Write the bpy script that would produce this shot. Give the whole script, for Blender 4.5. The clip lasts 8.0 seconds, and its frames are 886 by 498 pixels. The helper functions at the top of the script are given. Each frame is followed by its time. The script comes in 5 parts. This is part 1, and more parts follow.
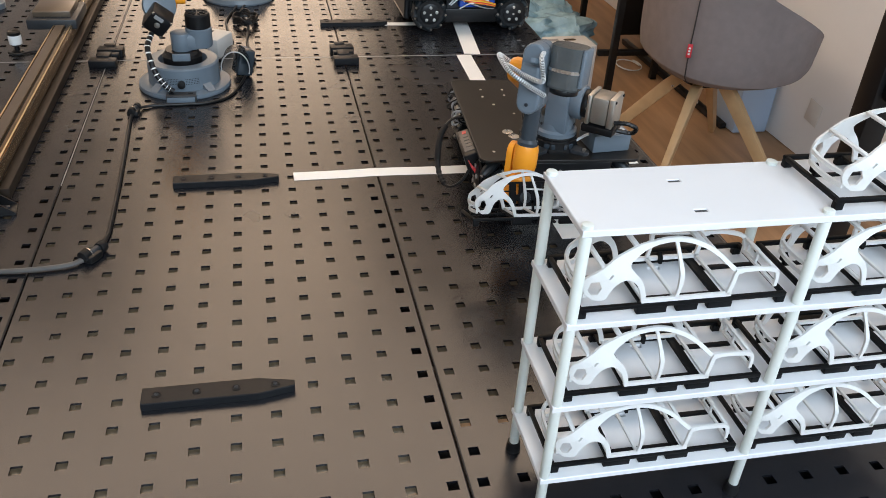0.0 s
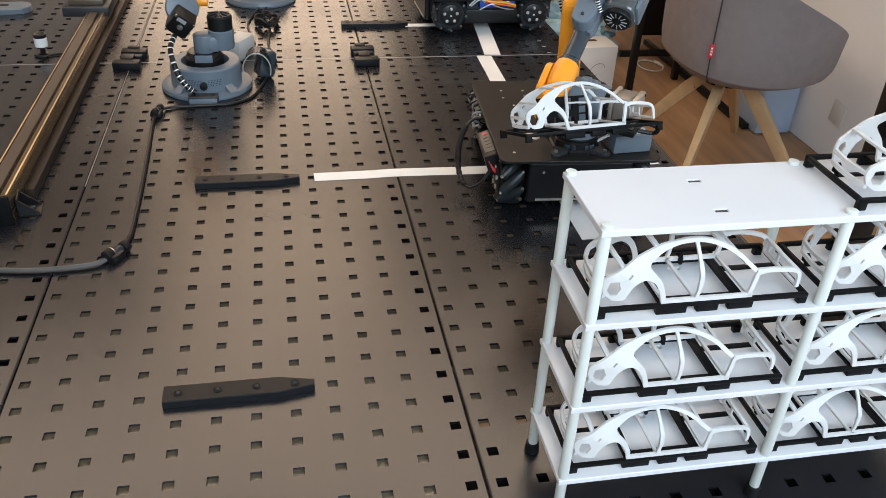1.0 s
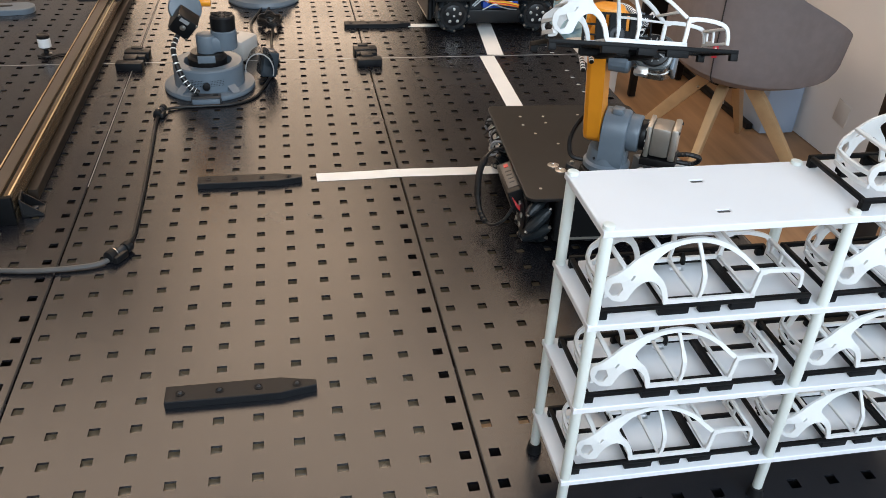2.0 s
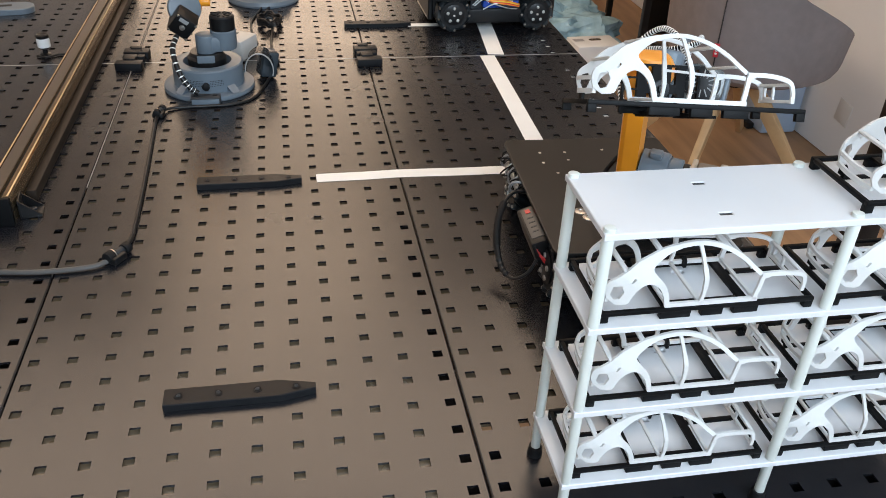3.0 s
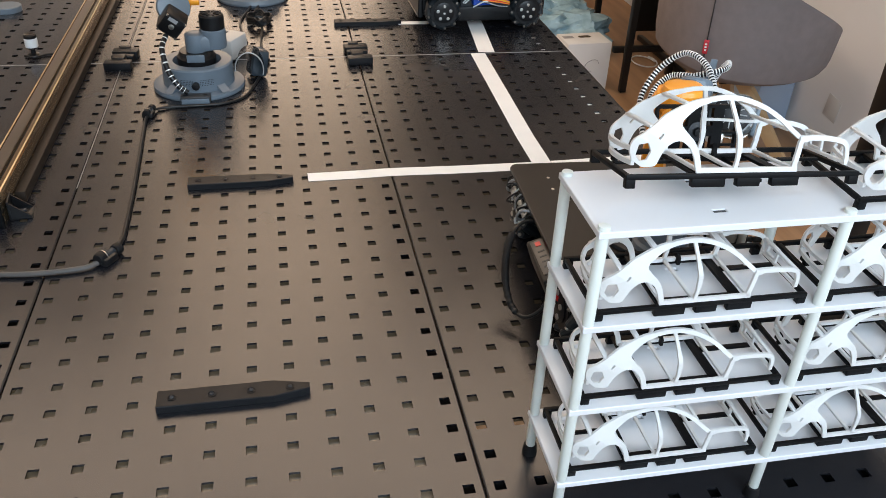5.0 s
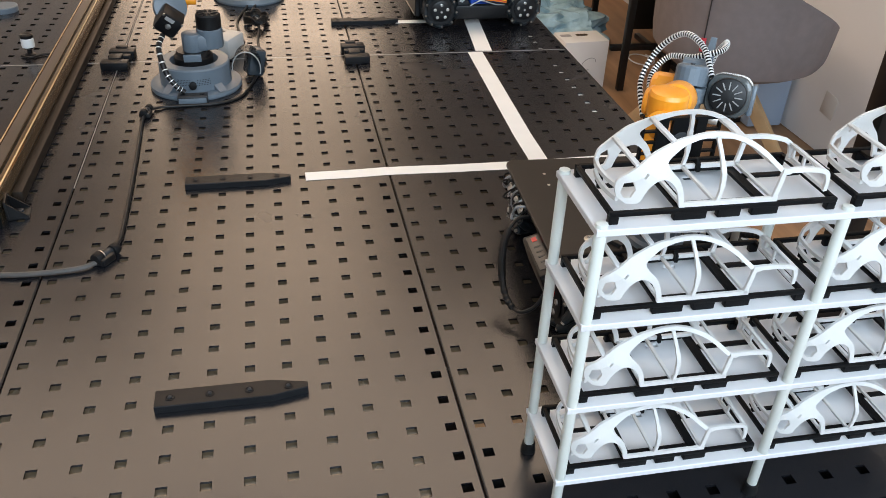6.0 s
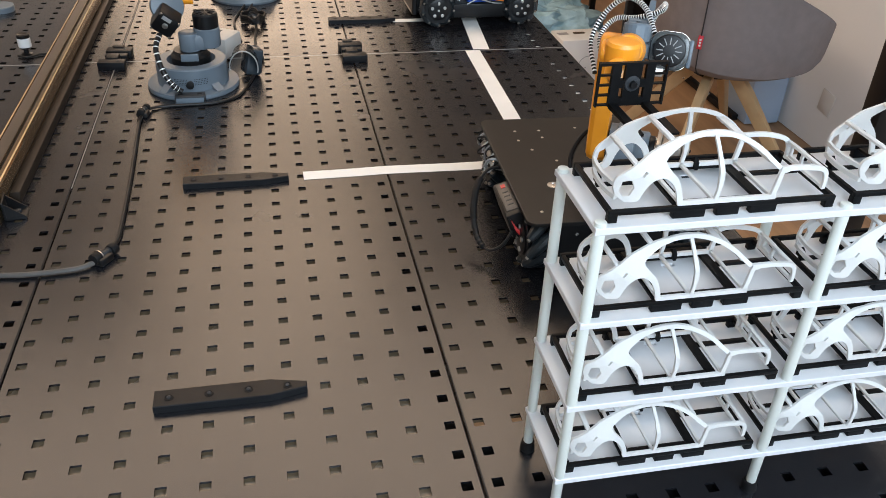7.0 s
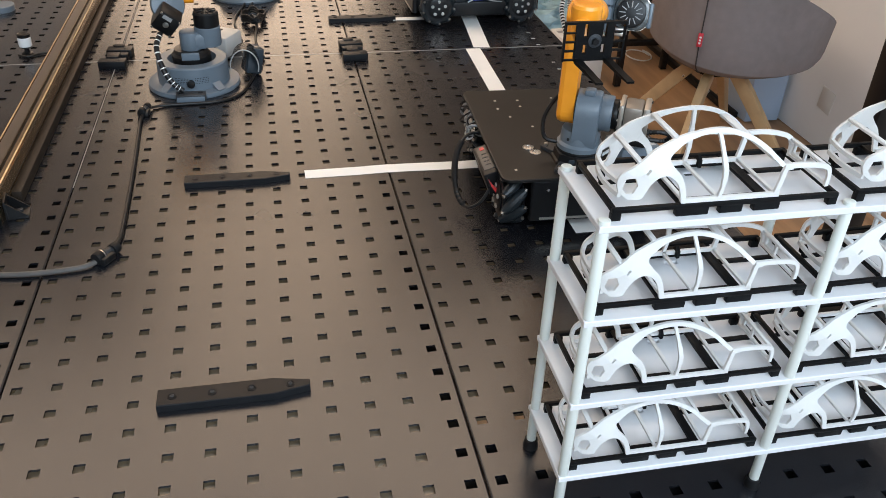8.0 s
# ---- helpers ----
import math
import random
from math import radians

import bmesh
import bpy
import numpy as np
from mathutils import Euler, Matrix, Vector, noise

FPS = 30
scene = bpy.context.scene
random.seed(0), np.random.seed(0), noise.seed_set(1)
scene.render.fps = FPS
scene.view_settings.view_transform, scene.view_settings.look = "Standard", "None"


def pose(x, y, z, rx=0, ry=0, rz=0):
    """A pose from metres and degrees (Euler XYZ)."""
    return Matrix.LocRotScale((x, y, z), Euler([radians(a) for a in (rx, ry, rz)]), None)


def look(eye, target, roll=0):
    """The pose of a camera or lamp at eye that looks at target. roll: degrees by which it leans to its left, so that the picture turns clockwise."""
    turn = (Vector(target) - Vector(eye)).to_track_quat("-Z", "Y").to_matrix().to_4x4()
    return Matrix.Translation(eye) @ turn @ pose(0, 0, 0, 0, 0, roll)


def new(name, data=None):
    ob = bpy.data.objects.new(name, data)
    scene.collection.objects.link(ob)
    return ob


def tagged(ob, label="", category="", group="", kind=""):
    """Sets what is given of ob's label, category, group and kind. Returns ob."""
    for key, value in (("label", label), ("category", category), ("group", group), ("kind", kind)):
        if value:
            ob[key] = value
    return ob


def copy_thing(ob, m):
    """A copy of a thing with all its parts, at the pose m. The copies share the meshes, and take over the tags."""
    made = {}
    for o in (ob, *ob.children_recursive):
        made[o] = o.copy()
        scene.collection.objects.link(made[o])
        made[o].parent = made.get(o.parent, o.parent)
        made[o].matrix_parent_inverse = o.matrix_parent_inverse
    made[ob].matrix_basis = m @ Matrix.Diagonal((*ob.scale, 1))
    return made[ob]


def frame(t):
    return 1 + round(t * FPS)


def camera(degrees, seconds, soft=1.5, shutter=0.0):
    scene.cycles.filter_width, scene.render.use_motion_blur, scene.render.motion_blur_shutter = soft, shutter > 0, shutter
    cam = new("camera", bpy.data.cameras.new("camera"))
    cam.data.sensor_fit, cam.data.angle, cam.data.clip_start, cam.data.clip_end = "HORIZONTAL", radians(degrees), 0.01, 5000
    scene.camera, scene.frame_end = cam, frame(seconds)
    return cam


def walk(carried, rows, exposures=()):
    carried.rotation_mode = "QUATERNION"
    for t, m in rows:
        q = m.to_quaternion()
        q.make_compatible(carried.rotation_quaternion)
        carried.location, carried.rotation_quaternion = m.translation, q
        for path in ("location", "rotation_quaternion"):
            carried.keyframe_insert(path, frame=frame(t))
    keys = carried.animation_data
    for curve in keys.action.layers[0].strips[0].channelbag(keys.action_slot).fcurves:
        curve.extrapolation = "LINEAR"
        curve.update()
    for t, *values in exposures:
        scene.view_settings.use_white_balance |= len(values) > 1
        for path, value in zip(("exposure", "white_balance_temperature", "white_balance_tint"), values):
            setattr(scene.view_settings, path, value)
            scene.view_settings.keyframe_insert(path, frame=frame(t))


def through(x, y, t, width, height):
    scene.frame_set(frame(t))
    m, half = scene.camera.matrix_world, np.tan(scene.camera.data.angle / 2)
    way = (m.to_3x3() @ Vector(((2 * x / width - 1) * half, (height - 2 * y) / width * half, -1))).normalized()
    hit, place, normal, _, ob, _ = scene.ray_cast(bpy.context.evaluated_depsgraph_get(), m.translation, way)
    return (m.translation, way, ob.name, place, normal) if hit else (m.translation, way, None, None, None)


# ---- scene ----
cam = camera(56.48, 8.0, soft=0.7)
walk(cam, [
    (0.0, pose(-0.1571, -0.6062, 0.5776, 57.438, -3.165, -11.600)),
    (0.5, pose(-0.1562, -0.6072, 0.5775, 57.409, -2.796, -10.847)),
    (1.0, pose(-0.1565, -0.6080, 0.5773, 57.467, -2.526, -10.341)),
    (1.5, pose(-0.1560, -0.6081, 0.5771, 57.482, -2.441, -10.179)),
    (3.0, pose(-0.1530, -0.6018, 0.5768, 57.395, -2.352, -10.093)),
    (3.5, pose(-0.1538, -0.5992, 0.5761, 57.341, -2.396, -10.364)),
    (4.0, pose(-0.1542, -0.5991, 0.5770, 57.284, -2.370, -10.562)),
    (4.5, pose(-0.1551, -0.5994, 0.5771, 57.278, -2.397, -10.739)),
    (6.0, pose(-0.1548, -0.5998, 0.5766, 57.202, -2.210, -11.098)),
    (6.5, pose(-0.1544, -0.5992, 0.5765, 57.143, -2.172, -11.215)),
    (7.0, pose(-0.1554, -0.5994, 0.5769, 57.103, -2.110, -11.339)),
    (7.5, pose(-0.1588, -0.5997, 0.5774, 57.037, -2.043, -11.388)),
    (8.0, pose(-0.1584, -0.5993, 0.5770, 56.996, -2.006, -11.439)),
], exposures=[(0.0, 0.36), (8.0, 0.36)])

# ---- light ----
FLOOR_Z = -0.85
CEIL_Z = 1.95
world = bpy.data.worlds.new("world")
scene.world = world
world.use_nodes = True
wn = world.node_tree
sky = wn.nodes.new("ShaderNodeTexSky")
sky.sky_type = "NISHITA"
sky.sun_disc = False
sky.sun_elevation = radians(35)
sky.sun_rotation = radians(120)
wn.links.new(sky.outputs[0], wn.nodes["Background"].inputs[0])
wn.nodes["Background"].inputs[1].default_value = 0.1


def area(name, m, w, h, power, colour):
    d = bpy.data.lights.new(name, "AREA")
    d.shape, d.size, d.size_y, d.energy, d.color = "RECTANGLE", w, h, power, colour
    ob = new(name, d)
    ob.matrix_world = m
    return ob


# daylight through the window behind the camera, warm light through the far opening, and the ceiling lamps
area("window_light", look((0.25, -1.62, 1.26), (0.15, 0.3, 0.0)), 2.4, 1.14, 59, (0.725, 0.868, 1.0))
area("far_window_light", look((-0.30, 5.16, 1.27), (-0.30, 0.0, 0.9)), 1.64, 0.95, 14.5, (1.0, 0.70, 0.44))
area("ceiling_lamp_light", look((-0.40, 1.75, 1.915), (-0.40, 1.75, 0)), 3.2, 1.5, 23.5, (1.0, 0.745, 0.55))
area("far_ceiling_lamp_light", look((-0.24, 3.30, 1.915), (-0.24, 3.30, 0)), 1.15, 1.4, 10, (1.0, 0.72, 0.50))


# ---- materials ----
def material(name, colour, rough=0.5, metal=0.0, vary=0.12, scale=40.0, bump=0.0, bump_scale=300.0, spec=0.5, second=None, coat=0.0, per_object=0.0, through=0.0):
    """A principled surface with colour variation at two scales, uneven gloss and fine relief."""
    m = bpy.data.materials.new(name)
    m.use_nodes = True
    nt = m.node_tree
    b = nt.nodes["Principled BSDF"]
    co = nt.nodes.new("ShaderNodeTexCoord")
    n1 = nt.nodes.new("ShaderNodeTexNoise")
    n1.inputs["Scale"].default_value = scale
    n1.inputs["Detail"].default_value = 5
    n2 = nt.nodes.new("ShaderNodeTexNoise")
    n2.inputs["Scale"].default_value = scale * 0.12
    n2.inputs["Detail"].default_value = 3
    for n in (n1, n2):
        nt.links.new(co.outputs["Object"], n.inputs["Vector"])
    add = nt.nodes.new("ShaderNodeMath")
    add.operation = "MULTIPLY_ADD"
    nt.links.new(n1.outputs["Fac"], add.inputs[0])
    add.inputs[1].default_value = 0.5
    half = nt.nodes.new("ShaderNodeMath")
    half.operation = "MULTIPLY"
    nt.links.new(n2.outputs["Fac"], half.inputs[0])
    half.inputs[1].default_value = 0.5
    nt.links.new(half.outputs[0], add.inputs[2])
    ramp = nt.nodes.new("ShaderNodeValToRGB")
    c2 = second or colour
    ramp.color_ramp.elements[0].position = 0.3
    ramp.color_ramp.elements[1].position = 0.7
    ramp.color_ramp.elements[0].color = (*[max(0, v * (1 - vary)) for v in colour], 1)
    ramp.color_ramp.elements[1].color = (*[min(1, v * (1 + vary)) for v in c2], 1)
    nt.links.new(add.outputs[0], ramp.inputs[0])
    out = ramp.outputs[0]
    if per_object:
        info = nt.nodes.new("ShaderNodeObjectInfo")
        hsv = nt.nodes.new("ShaderNodeHueSaturation")
        mr = nt.nodes.new("ShaderNodeMapRange")
        mr.inputs["To Min"].default_value = 1 - per_object
        mr.inputs["To Max"].default_value = 1 + per_object
        nt.links.new(info.outputs["Random"], mr.inputs["Value"])
        nt.links.new(mr.outputs[0], hsv.inputs["Value"])
        nt.links.new(out, hsv.inputs["Color"])
        out = hsv.outputs[0]
    nt.links.new(out, b.inputs["Base Color"])
    rr = nt.nodes.new("ShaderNodeMapRange")
    rr.inputs["To Min"].default_value = max(0.02, rough * 0.82)
    rr.inputs["To Max"].default_value = min(1, rough * 1.18)
    nt.links.new(add.outputs[0], rr.inputs["Value"])
    nt.links.new(rr.outputs[0], b.inputs["Roughness"])
    b.inputs["Metallic"].default_value = metal
    b.inputs["Specular IOR Level"].default_value = spec
    b.inputs["Coat Weight"].default_value = coat
    if bump:
        n3 = nt.nodes.new("ShaderNodeTexNoise")
        n3.inputs["Scale"].default_value = bump_scale
        n3.inputs["Detail"].default_value = 4
        nt.links.new(co.outputs["Object"], n3.inputs["Vector"])
        bp = nt.nodes.new("ShaderNodeBump")
        bp.inputs["Strength"].default_value = bump
        bp.inputs["Distance"].default_value = 0.001
        nt.links.new(n3.outputs["Fac"], bp.inputs["Height"])
        nt.links.new(bp.outputs[0], b.inputs["Normal"])
    if through:
        # milky plastic lets part of the light through
        tr = nt.nodes.new("ShaderNodeBsdfTranslucent")
        mix = nt.nodes.new("ShaderNodeMixShader")
        mix.inputs[0].default_value = through
        nt.links.new(out, tr.inputs["Color"])
        nt.links.new(b.outputs[0], mix.inputs[1])
        nt.links.new(tr.outputs[0], mix.inputs[2])
        nt.links.new(mix.outputs[0], nt.nodes["Material Output"].inputs["Surface"])
    return m


def glow(name, colour, strength):
    m = bpy.data.materials.new(name)
    m.use_nodes = True
    b = m.node_tree.nodes["Principled BSDF"]
    b.inputs["Base Color"].default_value = (*colour, 1)
    b.inputs["Emission Color"].default_value = (*colour, 1)
    b.inputs["Emission Strength"].default_value = strength
    return m


M = {}
M["steel_top"] = material("powder_coated_steel", (0.0090, 0.0092, 0.0115), 0.25, 0.0, 0.22, 5.0, 0.10, 1600.0, 0.86)
for node in M["steel_top"].node_tree.nodes:
    if node.type == "MAP_RANGE":
        # uneven sheen from handling and wiping
        node.inputs["From Min"].default_value, node.inputs["From Max"].default_value = 0.35, 0.65
        node.inputs["To Min"].default_value, node.inputs["To Max"].default_value = 0.19, 0.31
M["under"] = material("chipboard_underside", (0.125, 0.090, 0.055), 0.27, 0, 0.35, 12, 0.2, 300, 0.9)
M["white_under"] = material("white_hole_backing", (0.8, 0.8, 0.78), 0.5)
M["print_white"] = material("white_printed_plastic", (0.74, 0.74, 0.73), 0.42, 0, 0.03, 30, 0.12, 900, 0.4, through=0.24)
M["shelf_white"] = material("white_acrylic_sheet", (0.78, 0.79, 0.81), 0.25, 0, 0.03, 12, 0.02, 500, 0.5, through=0.24)
M["tube_white"] = material("white_plastic_tube", (0.74, 0.77, 0.73), 0.35, 0, 0.03, 20, 0.03, 500, through=0.24)
M["tape_white"] = material("white_vinyl_tape", (0.80, 0.79, 0.77), 0.45, 0, 0.05, 25, 0.08, 500)
M["black_plastic"] = material("black_printed_plastic", (0.0040, 0.0042, 0.0047), 0.50, 0, 0.25, 60, 0.15, 900, 0.12)
M["bar_black"] = material("dark_printed_bar", (0.0065, 0.0068, 0.0080), 0.42, 0, 0.30, 50, 0.35, 700, 0.24)
M["rubber"] = material("black_rubber", (0.0060, 0.0060, 0.0065), 0.55, 0, 0.2, 80, 0.1, 600, 0.25)
M["cable"] = material("black_cable_jacket", (0.0070, 0.0070, 0.0075), 0.4, 0, 0.2, 60, 0.0, 300.0, 0.35)
M["cable_grey"] = material("grey_cable_jacket", (0.30, 0.30, 0.30), 0.4, 0, 0.1, 60)
M["orange"] = material("orange_painted_plastic", (0.84, 0.31, 0.020), 0.30, 0, 0.06, 40, 0.08, 700)
M["blue_grey"] = material("blue_grey_painted_plastic", (0.122, 0.152, 0.182), 0.36, 0, 0.10, 40, 0.08, 700, 0.4)
M["dark_grey"] = material("dark_grey_plastic", (0.024, 0.027, 0.031), 0.42, 0, 0.15, 40, 0.05, 700, 0.35)
M["steel"] = material("brushed_steel", (0.62, 0.60, 0.57), 0.28, 1.0, 0.08, 80)
M["motor_silver"] = material("cast_aluminium", (0.58, 0.55, 0.50), 0.45, 1.0, 0.1, 60, 0.1, 800)
M["hose"] = material("silver_braided_hose", (0.84, 0.84, 0.83), 0.32, 0.4, 0.1, 80)
M["plate_black"] = material("anodised_black_plate", (0.0075, 0.0066, 0.0060), 0.40, 0, 0.18, 25, 0.05, 900, 0.4)
M["chassis"] = material("black_sheet_chassis", (0.0060, 0.0060, 0.0066), 0.38, 0, 0.25, 40, 0.05, 600, 0.3)
M["bronze_rail"] = material("anodised_aluminium_rail", (0.36, 0.27, 0.17), 0.15, 0.9, 0.15, 30, 0.03, 500)
M["rail_dark"] = material("dark_rail_insert", (0.105, 0.080, 0.058), 0.32, 0.3, 0.2, 30)
M["fabric"] = material("grey_chair_fabric", (0.215, 0.195, 0.200), 0.9, 0, 0.12, 30, 0.5, 1400, 0.2)
M["seam_dark"] = material("dark_seam_thread", (0.03, 0.03, 0.033), 0.8)
M["wood_light"] = material("light_oak_wood", (0.50, 0.34, 0.18), 0.5, 0, 0.14, 24, 0.1, 300)
M["wall"] = material("white_wall_paint", (0.74, 0.74, 0.74), 0.75, 0, 0.05, 3, 0.2, 250, 0.3)
M["ceiling"] = material("white_ceiling_paint", (0.75, 0.74, 0.72), 0.8, 0, 0.03, 3)
M["blue_shade"] = material("pale_blue_wall_shade", (0.34, 0.43, 0.56), 0.6, 0, 0.06, 5)
M["carton"] = material("white_carton", (0.72, 0.72, 0.71), 0.6, 0, 0.05, 12, 0.1, 200)
M["desk_black"] = material("black_desk_steel", (0.0070, 0.0070, 0.0075), 0.4, 0, 0.2, 20, 0.0, 300.0, 0.3)
M["red"] = material("red_fabric_tag", (0.55, 0.03, 0.05), 0.6)
M["red_plug"] = material("red_plastic", (0.60, 0.03, 0.03), 0.4)
M["teal_bag"] = material("teal_plastic_film", (0.10, 0.25, 0.33), 0.25, 0, 0.45, 14, 0.3, 60, 0.5, (0.40, 0.58, 0.66))
M["lamp_glow"] = glow("warm_lamp_glow", (1.0, 0.86, 0.70), 0.4)
M["gold_highlight"] = material("bronze_edge_highlight", (0.50, 0.40, 0.27), 0.30, 1.0, 0.12, 30)
M["cable_taupe"] = material("taupe_cable_sheath", (0.080, 0.073, 0.068), 0.45, 0, 0.15, 60)
M["smoke_cover"] = material("smoky_clear_cover", (0.070, 0.078, 0.080), 0.16, 0, 0.30, 40, 0.05, 300, 0.7)
M["roller"] = material("slate_roller_rubber", (0.012, 0.016, 0.019), 0.34, 0, 0.25, 60, 0.1, 600, 0.35)
M["battery_blue"] = material("blue_battery_wrap", (0.012, 0.060, 0.36), 0.25, 0, 0.15, 40, 0.0, 300.0, 0.5)
M["wire_white"] = material("white_wire", (0.65, 0.68, 0.70), 0.4)
M["wire_orange"] = material("orange_wire", (0.75, 0.22, 0.02), 0.4)
M["wire_yellow"] = material("yellow_wire", (0.70, 0.52, 0.03), 0.4)
M["seam_glint"] = material("pale_seam_glint", (0.36, 0.36, 0.36), 0.40, 0.6, 0.12, 40)
M["slate"] = material("dark_slate_plastic", (0.030, 0.040, 0.050), 0.22, 0, 0.15, 40, 0.04, 700, 0.5)
M["motor_body"] = material("dark_motor_stack", (0.30, 0.27, 0.235), 0.40, 0.7, 0.12, 60, 0.1, 800)
M["case_white"] = material("off_white_plastic_case", (0.46, 0.455, 0.44), 0.45, 0, 0.06, 30, 0.05, 500)
M["wall_patch"] = material("aged_wall_plate", (0.62, 0.60, 0.57), 0.6, 0, 0.06, 12, 0.1, 250, 0.3)
M["rail_shadow"] = material("shaded_brown_anodised", (0.020, 0.014, 0.010), 0.50, 0.0, 0.25, 30, 0.0, 300.0, 0.2)
M["cabinet_grey"] = material("grey_cabinet_lacquer", (0.110, 0.108, 0.110), 0.5, 0, 0.08, 4)
M["pale_grey"] = material("pale_grey_plastic", (0.42, 0.43, 0.44), 0.42, 0, 0.08, 40, 0.05, 700)


def floor_material():
    """Laminate with grain stretched along the planks."""
    m = material("oak_laminate_floor", (0.27, 0.150, 0.075), 0.42, 0, 0.30, 9, 0.1, 150, 0.4, (0.38, 0.23, 0.125))
    nt = m.node_tree
    co = next(n for n in nt.nodes if n.type == "TEX_COORD")
    mp = nt.nodes.new("ShaderNodeMapping")
    mp.inputs["Scale"].default_value = (2.6, 0.25, 1.0)
    nt.links.new(co.outputs["Object"], mp.inputs["Vector"])
    for n in nt.nodes:
        if n.type == "TEX_NOISE":
            nt.links.new(mp.outputs[0], n.inputs["Vector"])
    return m


M["floor"] = floor_material()


# ---- mesh helpers ----
def part(name, bm, mat, parent=None, label="", smooth=True):
    me = bpy.data.meshes.new(name)
    bm.to_mesh(me)
    bm.free()
    me.materials.append(mat)
    if smooth:
        for pl in me.polygons:
            pl.use_smooth = True
        me.set_sharp_from_angle(angle=radians(24))
    ob = new(name, me)
    if parent is not None:
        ob.parent = parent
    if label:
        ob["label"] = label
    return ob


def thing(name, m, label, category, group="", kind=""):
    ob = new(name)
    ob.empty_display_size = 0.02
    ob.matrix_world = m
    return tagged(ob, label, category, group, kind)


def box(sx, sy, sz, m=None, bevel=0.0, bm=None, seg=2):
    """A bevelled box centred on m."""
    b = bmesh.new()
    bmesh.ops.create_cube(b, size=1, matrix=Matrix.Diagonal((sx, sy, sz, 1)))
    if bevel:
        bmesh.ops.bevel(b, geom=b.edges[:], offset=bevel, segments=seg, affect="EDGES", profile=0.5)
    return merge(b, m, bm)


def merge(b, m=None, bm=None):
    if m is not None:
        b.transform(m)
    if bm is None:
        return b
    me = bpy.data.meshes.new("tmp")
    b.to_mesh(me)
    b.free()
    bm.from_mesh(me)
    bpy.data.meshes.remove(me)
    return bm


def cyl(r, h, m=None, r2=None, seg=32, bevel=0.0, bm=None):
    """A cylinder or cone along z, centred on m."""
    b = bmesh.new()
    bmesh.ops.create_cone(b, cap_ends=True, segments=seg, radius1=r, radius2=r if r2 is None else r2, depth=h)
    if bevel:
        rims = [e for e in b.edges if abs(e.verts[0].co.z - e.verts[1].co.z) < 1e-7]
        bmesh.ops.bevel(b, geom=rims, offset=bevel, segments=2, affect="EDGES", profile=0.5)
    return merge(b, m, bm)


def lathe(profile, seg=32, m=None, bm=None):
    """A turned body about z from (radius, height) pairs."""
    b = bmesh.new()
    rings = []
    for r, z in profile:
        rings.append([b.verts.new((max(r, 1e-5) * math.cos(2 * math.pi * i / seg), max(r, 1e-5) * math.sin(2 * math.pi * i / seg), z)) for i in range(seg)])
    for a, c in zip(rings, rings[1:]):
        for i in range(seg):
            b.faces.new((a[i], a[(i + 1) % seg], c[(i + 1) % seg], c[i]))
    b.faces.new(rings[0][::-1])
    b.faces.new(rings[-1])
    return merge(b, m, bm)


def smooth_line(pts, steps=6):
    """Catmull-Rom points through pts."""
    pts = [Vector(q) for q in pts]
    ext = [2 * pts[0] - pts[1]] + pts + [2 * pts[-1] - pts[-2]]
    out = []
    for i in range(1, len(ext) - 2):
        a, b, c, d = ext[i - 1:i + 3]
        for k in range(steps):
            t = k / steps
            out.append(0.5 * (2 * b + (c - a) * t + (2 * a - 5 * b + 4 * c - d) * t * t + (3 * b - a - 3 * c + d) * t ** 3))
    out.append(pts[-1])
    return out


def tube(pts, r, seg=8, bm=None, ripple=0.0, close=True):
    """A round tube along the points; ripple makes every second ring thinner, as on a corrugated hose."""
    b = bmesh.new()
    rings = []
    up = Vector((0, 0, 1))
    prev = None
    for i, q in enumerate(pts):
        d = (pts[min(i + 1, len(pts) - 1)] - pts[max(i - 1, 0)]).normalized()
        ref = prev if prev is not None else (up if abs(d.z) < 0.9 else Vector((1, 0, 0)))
        s = d.cross(ref)
        if s.length < 1e-4:
            s = d.cross(Vector((1, 0.3, 0)))
        s.normalize()
        n = s.cross(d).normalized()
        prev = n
        rr = r * (1 - ripple * (i % 2))
        rings.append([b.verts.new(q + rr * (math.cos(2 * math.pi * k / seg) * s + math.sin(2 * math.pi * k / seg) * n)) for k in range(seg)])
    for a, c in zip(rings, rings[1:]):
        for k in range(seg):
            b.faces.new((a[k], a[(k + 1) % seg], c[(k + 1) % seg], c[k]))
    if close:
        b.faces.new(rings[0][::-1])
        b.faces.new(rings[-1])
    bmesh.ops.recalc_face_normals(b, faces=b.faces[:])
    return merge(b, None, bm)


def prism(outline, h, m=None, bevel=0.0, bm=None):
    """A plate of thickness h (z from 0 to h) from a 2D outline."""
    b = bmesh.new()
    f = b.faces.new([b.verts.new((x, y, 0)) for x, y in outline])
    r = bmesh.ops.extrude_face_region(b, geom=[f])
    for v in r["geom"]:
        if isinstance(v, bmesh.types.BMVert):
            v.co.z += h
    bmesh.ops.recalc_face_normals(b, faces=b.faces[:])
    if bevel:
        es = [e for e in b.edges if abs(e.verts[0].co.z - e.verts[1].co.z) < 1e-7 and e.verts[0].co.z > h * 0.5]
        bmesh.ops.bevel(b, geom=es, offset=bevel, segments=2, affect="EDGES", profile=0.5)
    return merge(b, m, bm)


